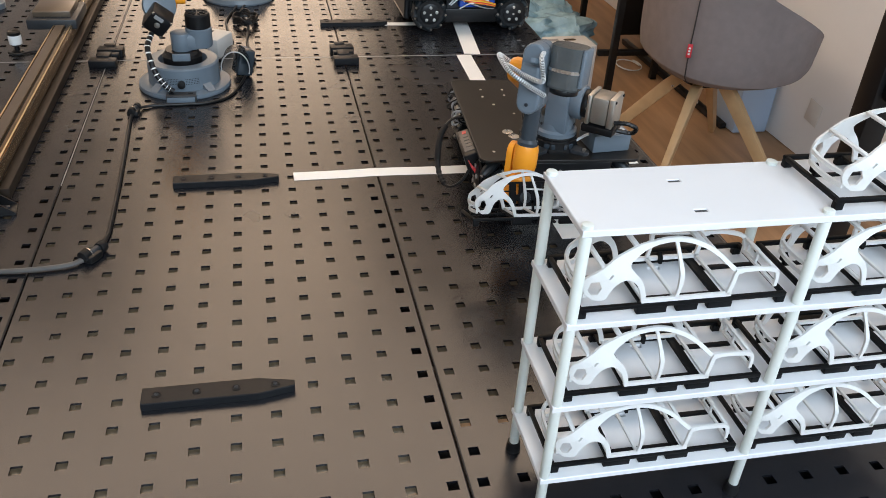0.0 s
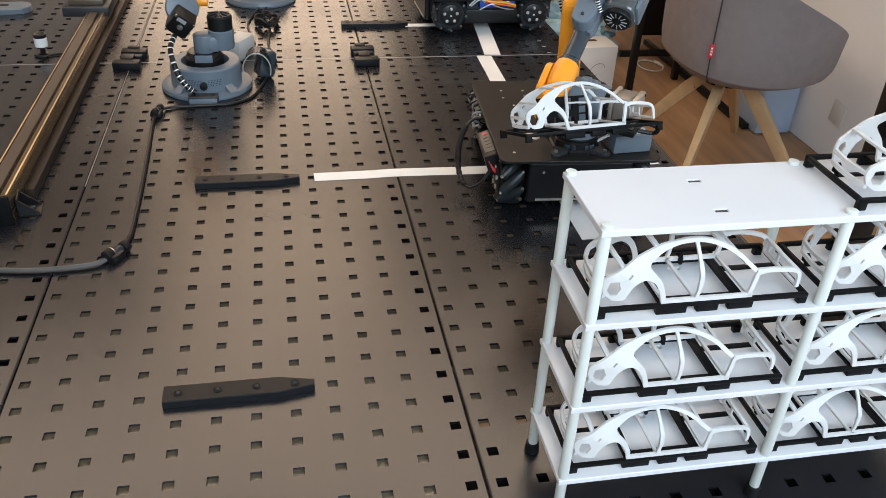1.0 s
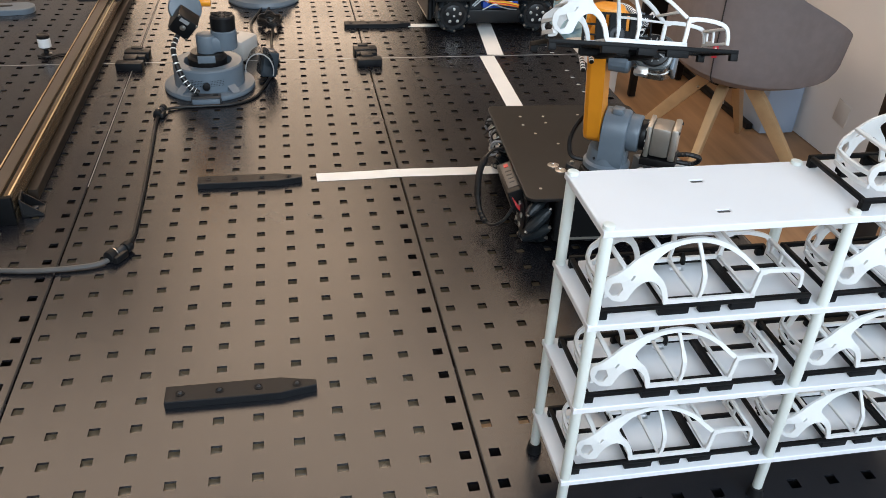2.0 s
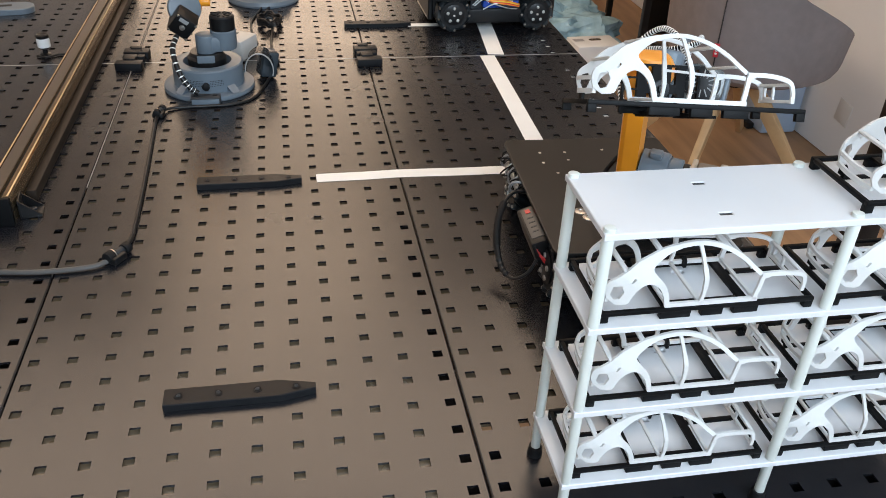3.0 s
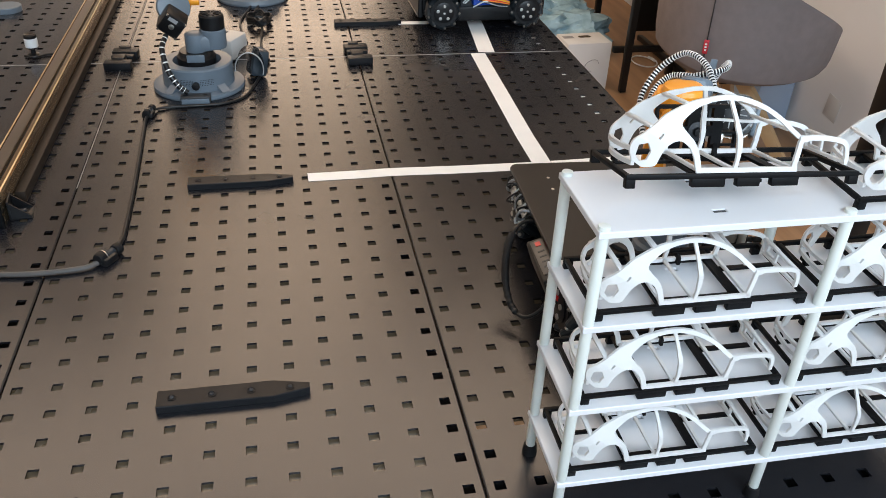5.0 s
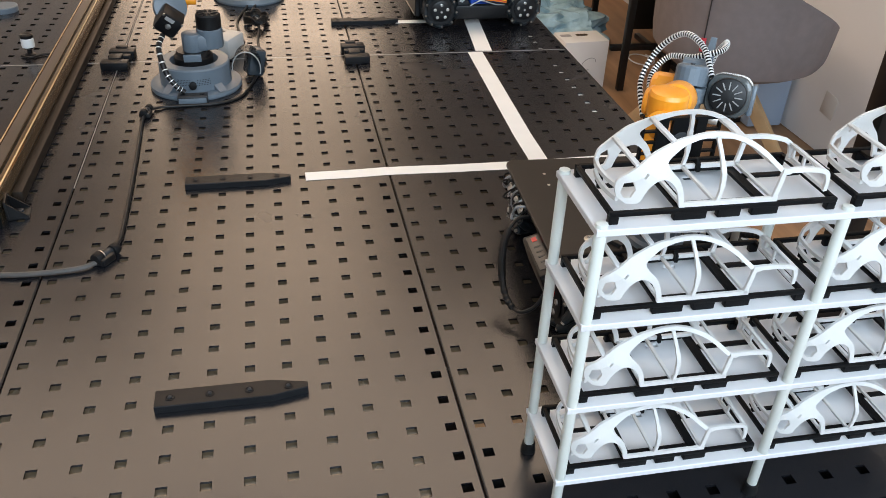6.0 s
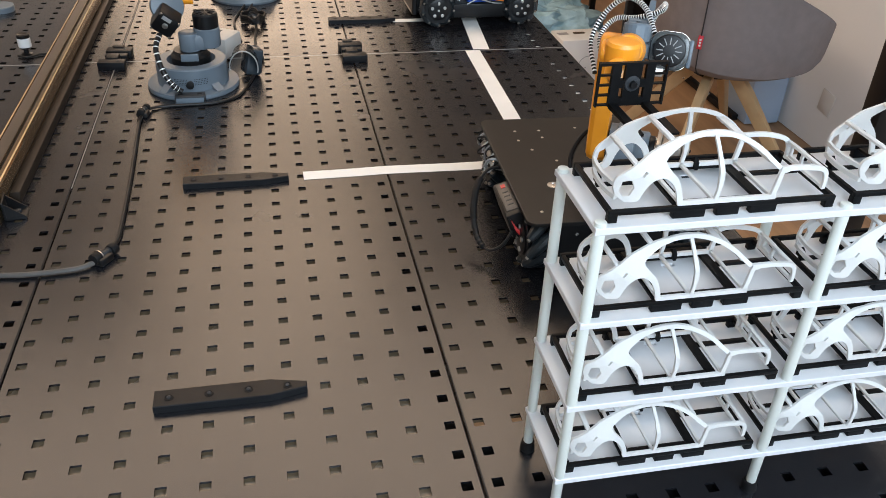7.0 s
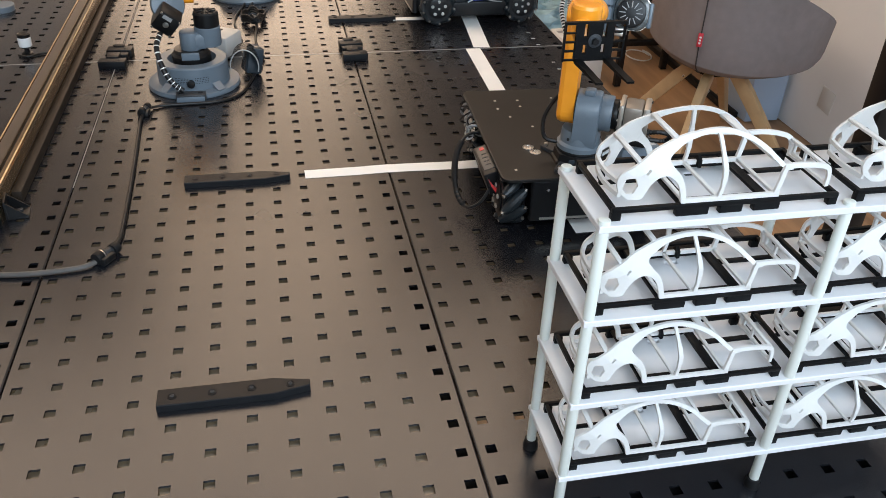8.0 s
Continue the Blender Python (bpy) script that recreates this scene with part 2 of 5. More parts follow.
def capsule(r1, r2, length, n=10):
    """Outline of a link with round ends: r1 at (0, 0), r2 at (0, length)."""
    out = []
    for i in range(n + 1):
        a = math.pi + math.pi * i / n
        out.append((r1 * math.cos(a), r1 * math.sin(a)))
    for i in range(n + 1):
        a = math.pi * i / n
        out.append((r2 * math.cos(a), length + r2 * math.sin(a)))
    return out


def ribbon(line, width, depth, bm=None, taper=1.0):
    """A flat strip in the xz-plane along 2D points (x, z), width across and depth along y."""
    b = bmesh.new()
    pts = [Vector((x, z)) for x, z in line]
    n = len(pts)
    rows = []
    for i, q in enumerate(pts):
        d = (pts[min(i + 1, n - 1)] - pts[max(i - 1, 0)]).normalized()
        s = Vector((-d.y, d.x))
        w = (width[i] if isinstance(width, (list, tuple)) else width) / 2
        rows.append([b.verts.new((q.x + s.x * w * k, y, q.y + s.y * w * k)) for k, y in ((-1, -depth / 2), (1, -depth / 2), (1, depth / 2), (-1, depth / 2))])
    for a, c in zip(rows, rows[1:]):
        for k in range(4):
            b.faces.new((a[k], a[(k + 1) % 4], c[(k + 1) % 4], c[k]))
    b.faces.new(rows[0][::-1])
    b.faces.new(rows[-1])
    bmesh.ops.recalc_face_normals(b, faces=b.faces[:])
    return merge(b, None, bm)


RX90 = pose(0, 0, 0, 90, 0, 0)
RY90 = pose(0, 0, 0, 0, 90, 0)


# ---- the room ----
def slab(name, x0, x1, y0, y1, z0, z1, mat, label, category, bevel=0.0):
    ob = part(name, box(x1 - x0, y1 - y0, z1 - z0, None, bevel), mat, None, "", False)
    ob.location = ((x0 + x1) / 2, (y0 + y1) / 2, (z0 + z1) / 2)
    return tagged(ob, label, category, kind="structure")


RX0, RX1, RY0, RY1 = -2.6, 1.98, -1.7, 5.2
floor_ob = slab("floor", RX0 - 0.15, RX1 + 0.15, RY0 - 0.15, RY1 + 0.15, FLOOR_Z - 0.06, FLOOR_Z - 0.004, M["floor"], "brown oak laminate floor under the benches", "floor")
slab("ceiling", RX0 - 0.15, RX1 + 0.15, RY0 - 0.15, RY1 + 0.15, CEIL_Z, CEIL_Z + 0.1, M["ceiling"], "plain white painted ceiling", "ceiling")
slab("wall_east", RX1, RX1 + 0.12, RY0, RY1, FLOOR_Z, CEIL_Z, M["wall"], "off-white painted wall beside the grey chair", "wall")
slab("wall_west", RX0 - 0.12, RX0, RY0, RY1, FLOOR_Z, CEIL_Z, M["wall"], "off-white painted side wall", "wall")


def windowed_wall(name, y, wx0, wx1, wz0, wz1, window, label):
    """An end wall with a framed window opening."""
    bm = bmesh.new()
    for x0, x1, z0, z1 in ((RX0, wx0, FLOOR_Z, CEIL_Z), (wx1, RX1, FLOOR_Z, CEIL_Z), (wx0, wx1, FLOOR_Z, wz0), (wx0, wx1, wz1, CEIL_Z)):
        box(x1 - x0, 0.12, z1 - z0, pose((x0 + x1) / 2, y, (z0 + z1) / 2), 0, bm)
    ob = part(name, bm, M["wall"], None, "", False)
    tagged(ob, "off-white painted wall with a window", "wall", kind="structure")
    win = thing(window, pose((wx0 + wx1) / 2, y, (wz0 + wz1) / 2), label, "window", kind="structure")
    fr = bmesh.new()
    w, h = wx1 - wx0, wz1 - wz0
    for sx in (-1, 0, 1):
        box(0.04, 0.06, h, pose(sx * (w / 2 - 0.02), 0, 0), 0.004, fr)
    for sz in (-1, 1):
        box(w - 0.08, 0.058, 0.04, pose(0, 0, sz * (h / 2 - 0.02)), 0.004, fr)
    part("window_frame", fr, M["wall"], win)


windowed_wall("wall_south", RY0 - 0.06, -0.70, 1.80, 0.28, 1.86, "window_1", "white framed daylight window")
windowed_wall("wall_north", RY1 + 0.06, -1.14, 0.54, 0.78, 1.76, "window_2", "white framed window with warm light")

PITCH, EDGE, HOLE = 0.038, 0.01425, 0.0104
PANEL_W = 11 * PITCH + 2 * EDGE
SEAM_Y = 26 * PITCH + EDGE


def perforated_panel(name, ncol, nrow, parent, origin):
    """Steel sheet with square punched holes and folded rims; origin at its low corner, top at z = 0."""
    gap, thick, rim = 0.0007, 0.0025, 0.010
    w, d = (ncol - 1) * PITCH + 2 * EDGE, (nrow - 1) * PITCH + 2 * EDGE
    ch = 0.0014

    def lines(n, size):
        ls = [gap + ch]
        for i in range(n):
            c = EDGE + i * PITCH
            ls += [c - HOLE / 2, c + HOLE / 2]
        return ls + [size - gap - ch]
    xs, ys = lines(ncol, w), lines(nrow, d)
    nx, ny = len(xs), len(ys)
    verts = [(x, y, 0) for y in ys for x in xs]
    faces = []
    for j in range(ny - 1):
        for i in range(nx - 1):
            if i % 2 == 1 and j % 2 == 1:
                ids = [j * nx + i, j * nx + i + 1, (j + 1) * nx + i + 1, (j + 1) * nx + i]
                k = len(verts)
                verts += [(verts[q][0], verts[q][1], -thick) for q in ids]
                for a in range(4):
                    faces.append((ids[a], ids[(a + 1) % 4], k + (a + 1) % 4, k + a))
            else:
                faces.append((j * nx + i, j * nx + i + 1, (j + 1) * nx + i + 1, (j + 1) * nx + i))
    # chamfered and folded rim
    ring = [i for i in range(nx)] + [j * nx + nx - 1 for j in range(1, ny)] + [(ny - 1) * nx + i for i in range(nx - 2, -1, -1)] + [j * nx for j in range(ny - 2, 0, -1)]

    def outward(q):
        x, y, _ = verts[q]
        return (gap if x < 0.003 else w - gap if x > w - 0.003 else x, gap if y < 0.003 else d - gap if y > d - 0.003 else y)
    k = len(verts)
    verts += [(*outward(q), -ch) for q in ring]
    k2 = len(verts)
    verts += [(*outward(q), -rim) for q in ring]
    n = len(ring)
    for i in range(n):
        j = (i + 1) % n
        faces.append((ring[j], ring[i], k + i, k + j))
        faces.append((k + j, k + i, k2 + i, k2 + j))
    me = bpy.data.meshes.new(name)
    me.from_pydata(verts, [], faces)
    me.materials.append(M["steel_top"])
    bm = bmesh.new()
    bm.from_mesh(me)
    bmesh.ops.recalc_face_normals(bm, faces=bm.faces[:])
    bm.to_mesh(me)
    bm.free()
    ob = new(name, me)
    ob.parent = parent
    ob.location = origin
    return ob


def work_table():
    t = thing("work_table", pose(0, 0, 0), "long dark perforated steel work table with square holes", "table")
    near_rows, far_rows = 33, 34
    near_y = SEAM_Y - ((near_rows - 1) * PITCH + 2 * EDGE)
    for c in range(-3, 1):
        x = c * PANEL_W
        perforated_panel("panel", 12, near_rows, t, (x, near_y, 0))
        perforated_panel("panel", 12, far_rows, t, (x, SEAM_Y, 0))
    x0, x1 = -3 * PANEL_W, PANEL_W
    y1 = SEAM_Y + (far_rows - 1) * PITCH + 2 * EDGE
    for c in range(-3, 1):
        ua, ub = c * PANEL_W + 0.004, (c + 1) * PANEL_W - 0.036
        for ya, yb in ((near_y + 0.004, SEAM_Y - 0.004), (SEAM_Y + 0.004, y1 - 0.004)):
            if c == 0 and ya < 0:
                # added black board hides the lit floor, so the near holes look shaded
                part("underlay", box(ub - ua, -0.034 - ya, 0.0040, pose((ua + ub) / 2, (ya - 0.034) / 2, -0.0150)), M["rubber"], t, "black board added below to keep the holes dark")
                ya = -0.030
            part("underlay", box(ub - ua, yb - ya, 0.0040, pose((ua + ub) / 2, (ya + yb) / 2, -0.0068)), M["under"], t, "brown board under the steel sheet")
            # added black strip gives the hole column beside the seam its dark depth
            part("dark_backing", box(0.034, yb - ya, 0.0040, pose(ub + 0.0185, (ya + yb) / 2, -0.0260)), M["rubber"], t, "black strip added below to keep the holes by the seam dark")
    part("edge_channel", box(0.004, y1 - near_y, 0.055, pose(x1 + 0.0025, (y1 + near_y) / 2, -0.0300), 0.001), M["steel_top"], t, "folded steel edge")
    part("edge_channel", box(0.004, y1 - near_y, 0.055, pose(x0 - 0.0025, (y1 + near_y) / 2, -0.0300), 0.001), M["steel_top"], t, "folded steel edge")
    for x in (x0 + 0.05, x1 - 0.05):
        for y in (near_y + 0.08, (near_y + y1) / 2, y1 - 0.08):
            part("leg", box(0.06, 0.06, -FLOOR_Z - 0.037, pose(x, y, (FLOOR_Z - 0.037) / 2), 0.004), M["desk_black"], t)
    for x in (x0 + 0.05, x1 - 0.05):
        part("beam", box(0.04, y1 - near_y - 0.24, 0.05, pose(x, (y1 + near_y) / 2, -0.064), 0.003), M["desk_black"], t)
    # added white strips stand in for pale things on the floor seen through the holes
    for x, ya, yb in ((x1 - EDGE - PITCH, 0.655, 0.925), (x1 - EDGE - PITCH, 1.020, 1.125), (-2 * PANEL_W + EDGE + 2 * PITCH, 1.02, 1.45)):
        part("backing_strip", box(0.016, yb - ya, 0.006, pose(x, (ya + yb) / 2, -0.0058), 0.001), M["white_under"], t, "white strip added under the holes for the pale thing below")
    # pale strips paint the window's reflection on the far cross seam and the seam beside the rail
    for xa, xb in ((-2 * PANEL_W + 0.002, -PANEL_W - 0.002), (-PANEL_W + 0.002, -0.002), (0.002, x1 - 0.002)):
        part("seam_glint", box(xb - xa, 0.0026, 0.0012, pose((xa + xb) / 2, SEAM_Y, -0.0004)), M["seam_glint"], t, "pale strip painting the reflection along the panel seam")
    for ya, yb in ((0.50, SEAM_Y - 0.003), (SEAM_Y + 0.003, y1 - 0.004)):
        part("seam_glint", box(0.0011, yb - ya, 0.0010, pose(-PANEL_W, (ya + yb) / 2, -0.0005)), M["seam_glint"], t, "pale strip painting the reflection along the panel seam")
    return near_y, y1


TABLE_Y0, TABLE_Y1 = work_table()


# ---- tape, bars, brackets on the table ----
def tape(name, pts, w, label):
    """A thin vinyl strip along a centre line."""
    bm = bmesh.new()
    line = [Vector((x, y, 0)) for x, y in pts]
    rows = []
    for i, q in enumerate(line):
        d = (line[min(i + 1, len(line) - 1)] - line[max(i - 1, 0)]).normalized()
        s = Vector((-d.y, d.x, 0)) * w / 2
        rows.append([bm.verts.new(q + s * k + Vector((0, 0, z))) for k, z in ((1, 0.0), (1, 0.0004), (-1, 0.0004), (-1, 0.0))])
    for a, b in zip(rows, rows[1:]):
        for k in range(4):
            bm.faces.new((a[k], a[(k + 1) % 4], b[(k + 1) % 4], b[k]))
    bm.faces.new(rows[0])
    bm.faces.new(rows[-1][::-1])
    bmesh.ops.recalc_face_normals(bm, faces=bm.faces[:])
    ob = part(name, bm, M["tape_white"], None, "", False)
    ob.location.z = 0.0003
    return tagged(ob, label, "floor tape", "guide tapes")


tape("guide_tape", [(-0.1242, 0.4945), (-0.05, 0.4955), (-0.006, 0.4976), (0.03, 0.4970), (0.10, 0.4945), (0.222, 0.4938)], 0.0250, "white vinyl guide tape across the steel table")
tape("guide_tape", [(0.237, 0.28), (0.2375, 0.60), (0.249, 1.0005)], 0.0305, "long white vinyl guide tape along the steel table")
tape("guide_tape", [(0.269, 1.0065), (0.283, 1.15), (0.297, 1.30)], 0.034, "short white vinyl guide tape under the parked robot")
tape("guide_tape", [(0.113, 1.2085), (0.24, 1.2085)], 0.0200, "short white vinyl guide tape beside the parked robot")
tape("guide_tape", [(0.2535, 0.4945), (0.42, 0.500)], 0.0250, "white vinyl guide tape at the table edge")


def locating_bar(x, y, rz=0.0):
    """A printed bar with four countersunk screws and a pointed end."""
    t = thing("locating_bar", pose(x, y, 0.0002, 0, 0, rz), "black printed locating bar with pointed end and four screws", "bar", "locating bars")
    L, w, h = 0.148, 0.0235, 0.0085
    outline = [(0, -w / 2), (0.112, -w / 2), (L, -0.004), (L, 0.004), (0.112, w / 2), (0, w / 2)]
    part("body", prism(outline, h, None, 0.0008), M["bar_black"], t, "", False)
    for i in range(4):
        cx = 0.0145 + i * PITCH
        ring = lathe([(0.0046, 0), (0.0046, 0.0006), (0.0034, 0.0007), (0.003, 0.0001)], 20)
        part("countersink", ring, M["rubber"], t).location = (cx, 0, h)
        sc = lathe([(0.0022, 0), (0.0022, 0.0005), (0.0016, 0.0009), (0.0009, 0.0010), (0.0008, 0.0004)], 14)
        part("screw", sc, M["dark_grey"], t).location = (cx, 0, h + 0.0004)
    return t


locating_bar(-0.2945, 0.0345, 0.0)
locating_bar(-0.2937, 0.4865, 0.0)
locating_bar(-0.0290, 1.2066, 0.0)


def joint_bracket(x, y, rz):
    t = thing("joint_bracket", pose(x, y, 0.0002, 0, 0, rz), "black printed bracket clamped over a panel seam", "bracket", "seam brackets")
    part("front_block", box(0.048, 0.022, 0.014, pose(0.000, -0.034, 0.007), 0.0005), M["bar_black"], t)
    part("front_step", box(0.022, 0.026, 0.016, pose(-0.002, -0.010, 0.008), 0.0005), M["bar_black"], t)
    part("bridge", box(0.040, 0.014, 0.012, pose(0.001, 0.006, 0.006), 0.0005), M["bar_black"], t)
    part("rear_block", box(0.046, 0.024, 0.014, pose(0.002, 0.030, 0.007), 0.0005), M["bar_black"], t)
    part("rear_step", box(0.020, 0.012, 0.016, pose(-0.001, 0.044, 0.008), 0.0005), M["bar_black"], t)
    for y in (-0.034, 0.030):
        part("screw", lathe([(0.0030, 0), (0.0028, 0.0006), (0.0012, 0.0008), (0.0010, 0.0003)], 12, pose(0.012, y, 0.0141)), M["dark_grey"], t)
    return t


joint_bracket(-0.4480, 1.004, -4)
joint_bracket(0.000, 0.998, 4)


# ---- slotted rail at the far side of the table ----
def slotted_rail():
    t = thing("slotted_rail", pose(-0.5355, 0, 0.0002), "long bronze anodised aluminium slotted rail on the table", "rail")
    y0, y1, w, h = 0.405, 2.1, 0.0370, 0.0400
    a, b = 0.0042, 0.0088
    prof = [(-w / 2, 0), (w / 2, 0), (w / 2, 0.0145), (w / 2 - 0.005, 0.0145), (w / 2 - 0.005, 0.0205), (w / 2, 0.0205), (w / 2, h - 0.0016), (w / 2 - 0.0016, h), (b, h), (b, h - 0.006), (a, h - 0.006), (a, h),
            (-0.0128, h), (-0.0128, h - 0.0022), (-0.0140, h - 0.0022), (-0.0140, h), (-w / 2 + 0.0016, h), (-w / 2, h - 0.0016), (-w / 2, 0.0205), (-w / 2 + 0.005, 0.0205), (-w / 2 + 0.005, 0.0145), (-w / 2, 0.0145)]
    part("profile", prism(prof, y1 - y0, pose(0, y1, 0) @ RX90), M["bronze_rail"], t, "", False)
    part("slot_insert", box(0.0040, y1 - y0 - 0.01, 0.002, pose((a + b) / 2, (y0 + y1) / 2, h - 0.0047)), M["rubber"], t, "dark strip in the slot")
    part("cover_strip", box(0.0160, y1 - y0 - 0.004, 0.0010, pose(-0.0043, (y0 + y1) / 2, h + 0.0006)), M["rail_dark"], t, "brown cover strip")
    # bright strips paint the gold highlights along both top edges
    part("edge_bead", box(0.0026, y1 - y0 - 0.002, 0.0012, pose(w / 2 - 0.0032, (y0 + y1) / 2, h + 0.0006), 0.0005), M["gold_highlight"], t, "bright strip painting the highlight on the rail edge")
    part("edge_bead", box(0.0022, y1 - y0 - 0.002, 0.0012, pose(-w / 2 + 0.0030, (y0 + y1) / 2, h + 0.0006), 0.0005), M["gold_highlight"], t, "bright strip painting the highlight on the rail edge")
    part("side_insert", box(0.0020, y1 - y0 - 0.01, 0.0052, pose(w / 2 - 0.0036, (y0 + y1) / 2, 0.0175)), M["rubber"], t, "dark strip in the side slot")
    # brown lower side of the rail, its shadow on the table painted into the colour
    part("side_flange", box(0.013, y1 - y0 - 0.062, 0.016, pose(w / 2 + 0.0067, (y0 + y1) / 2 + 0.030, 0.0080), 0.0012), M["rail_shadow"], t, "low brown side flange with the rail's shadow in its colour")
    part("end_cap", box(w, 0.006, h, pose(0, y0 - 0.003, h / 2), 0.001), M["black_plastic"], t)
    return t


slotted_rail()


def rail_carriage():
    t = thing("rail_carriage", pose(-0.5450, 1.115, 0.0414), "grey carriage plate sitting on the slotted rail", "carriage")
    part("plate", box(0.092, 0.12, 0.020, pose(0, 0, 0.010), 0.003), M["dark_grey"], t)
    part("skirt", box(0.070, 0.09, 0.012, pose(0, 0.0, 0.026), 0.002), M["rail_dark"], t)
    return t


carriage = rail_carriage()


# ---- the white rack ----
RACK_X, RACK_Y, BAY, RACK_D = 0.0516, -0.0788, 0.1853, 0.0791
LEVELS = [0.0500, 0.1315, 0.2130, 0.2935]
BOARD = 0.0055


def rack():
    t = thing("display_rack", pose(RACK_X, RACK_Y, 0), "white four-tier acrylic rack with tubular posts on rubber feet", "rack")
    for i in range(3):
        for j in range(2):
            x, y = i * BAY, -j * RACK_D
            part("post", cyl(0.0044, 0.2905, pose(x, y, 0.006 + 0.14525), None, 20, 0.0008), M["tube_white"], t, "white plastic tube post")
            part("rubber_foot", lathe([(0.0070, 0), (0.0070, 0.002), (0.0060, 0.010), (0.0048, 0.0105)], 20, pose(x, y, 0)), M["rubber"], t, "black rubber foot")
            part("post_cap", lathe([(0.0040, 0), (0.0038, 0.0008), (0.0026, 0.0014), (0.001, 0.0016)], 20, pose(x, y, 0.2926)), M["tube_white"], t)
    for z in LEVELS:
        # one board over both bays, with two pairs of slots where the pallets lock
        x0, x1 = -0.0048, 2 * BAY + 0.0048
        y0, y1 = -RACK_D - 0.0048, 0.0048
        bm = bmesh.new()
        xs = [x0, 0.0865, 0.0965, BAY + 0.0865, BAY + 0.0965, x1]
        ys = [y0, -0.0670, -0.0632, -0.0218, -0.0180, y1]
        top = [[bm.verts.new((x, y, z)) for y in ys] for x in xs]
        low = [[bm.verts.new((x, y, z - BOARD)) for y in ys] for x in xs]
        for i in range(5):
            for j in range(5):
                ring = [(i, j), (i + 1, j), (i + 1, j + 1), (i, j + 1)]
                if i in (1, 3) and j in (1, 3):
                    for k in range(4):
                        (a, b), (c, d) = ring[k], ring[(k + 1) % 4]
                        bm.faces.new((top[a][b], top[c][d], low[c][d], low[a][b]))
                else:
                    bm.faces.new([top[a][b] for a, b in ring])
                    bm.faces.new([low[a][b] for a, b in ring][::-1])
        rim = [(i, 0) for i in range(6)] + [(5, j) for j in range(1, 6)] + [(i, 5) for i in range(4, -1, -1)] + [(0, j) for j in range(4, 0, -1)]
        for k in range(len(rim)):
            (a, b), (c, d) = rim[k], rim[(k + 1) % len(rim)]
            bm.faces.new((top[c][d], top[a][b], low[a][b], low[c][d]))
        bmesh.ops.recalc_face_normals(bm, faces=bm.faces[:])
        es = [e for e in bm.edges if e.calc_face_angle(0) > 1.2 and e.verts[0].co.z == e.verts[1].co.z]
        bmesh.ops.bevel(bm, geom=es, offset=0.0006, segments=1, affect="EDGES")
        part("shelf_board", bm, M["shelf_white"], t, "glossy white acrylic shelf board", False)
        if z == LEVELS[3]:
            for xb in (0.0915, BAY + 0.0915):
                for yb in (-0.0651, -0.0199):
                    # dark plate set into the slot paints its shaded inside
                    part("slot_shade", box(0.0098, 0.0036, 0.003, pose(xb, yb, z - 0.0024)), M["dark_grey"], t, "dark plate painting the shade inside the lock slot")
    return t


rack()

PAL_L, PAL_D, PAL_H = 0.170, 0.074, 0.0095


def build_pallet():
    """A black printed pallet; origin at the middle of its underside."""
    t = thing("pallet", pose(0, 0, 0), "black printed plastic pallet carrying a car body shell", "pallet", "pallets")
    bm = bmesh.new()
    h0, h1 = 0.0058, PAL_H
    zc, hh = (h0 + h1) / 2, h1 - h0
    for s in (-1, 1):
        box(PAL_L, 0.0036, hh, pose(0, s * (PAL_D / 2 - 0.0018), zc), 0.0006, bm)
        box(0.0036, PAL_D - 0.0072, hh, pose(s * (PAL_L / 2 - 0.0018), 0, zc), 0.0006, bm)
    part("outer_frame", bm, M["black_plastic"], t)
    for x, w in ((-0.0315, 0.0085), (0.030, 0.0075)):
        part("cross_rail", box(w, PAL_D - 0.0095, hh - 0.001, pose(x, 0, zc), 0.0005), M["black_plastic"], t)
    part("spine", box(0.0455, 0.005, hh - 0.0015, pose(0.0568, 0.006, zc), 0.0005), M["black_plastic"], t)
    part("spine", box(0.0525, 0.006, hh - 0.0015, pose(-0.0007, -0.0285, zc), 0.0005), M["black_plastic"], t)
    part("spine", box(0.0525, 0.013, hh - 0.0015, pose(-0.0007, 0.0255, zc), 0.0005), M["black_plastic"], t)
    part("spine", box(0.0435, 0.004, hh - 0.0015, pose(-0.0577, 0.004, zc), 0.0005), M["black_plastic"], t)
    for x, w in ((-0.0815, 0.007), (-0.026, 0.024), (0.003, 0.017), (0.030, 0.020), (0.0815, 0.007)):
        for s in (-1, 1):
            part("foot", box(w, 0.0052, 0.0068, pose(x, s * (PAL_D / 2 - 0.0028), 0.0034), 0.0006), M["black_plastic"], t)
    for x, y in ((-0.079, 0.006), (0.0015, 0.018)):
        part("locating_tab", prism([(-0.004, 0), (0.004, 0), (0.004, 0.006), (0, 0.009), (-0.004, 0.006)], 0.0025, pose(x, y, PAL_H - 0.001, 90, 0, 90)), M["black_plastic"], t, "", False)
    return t


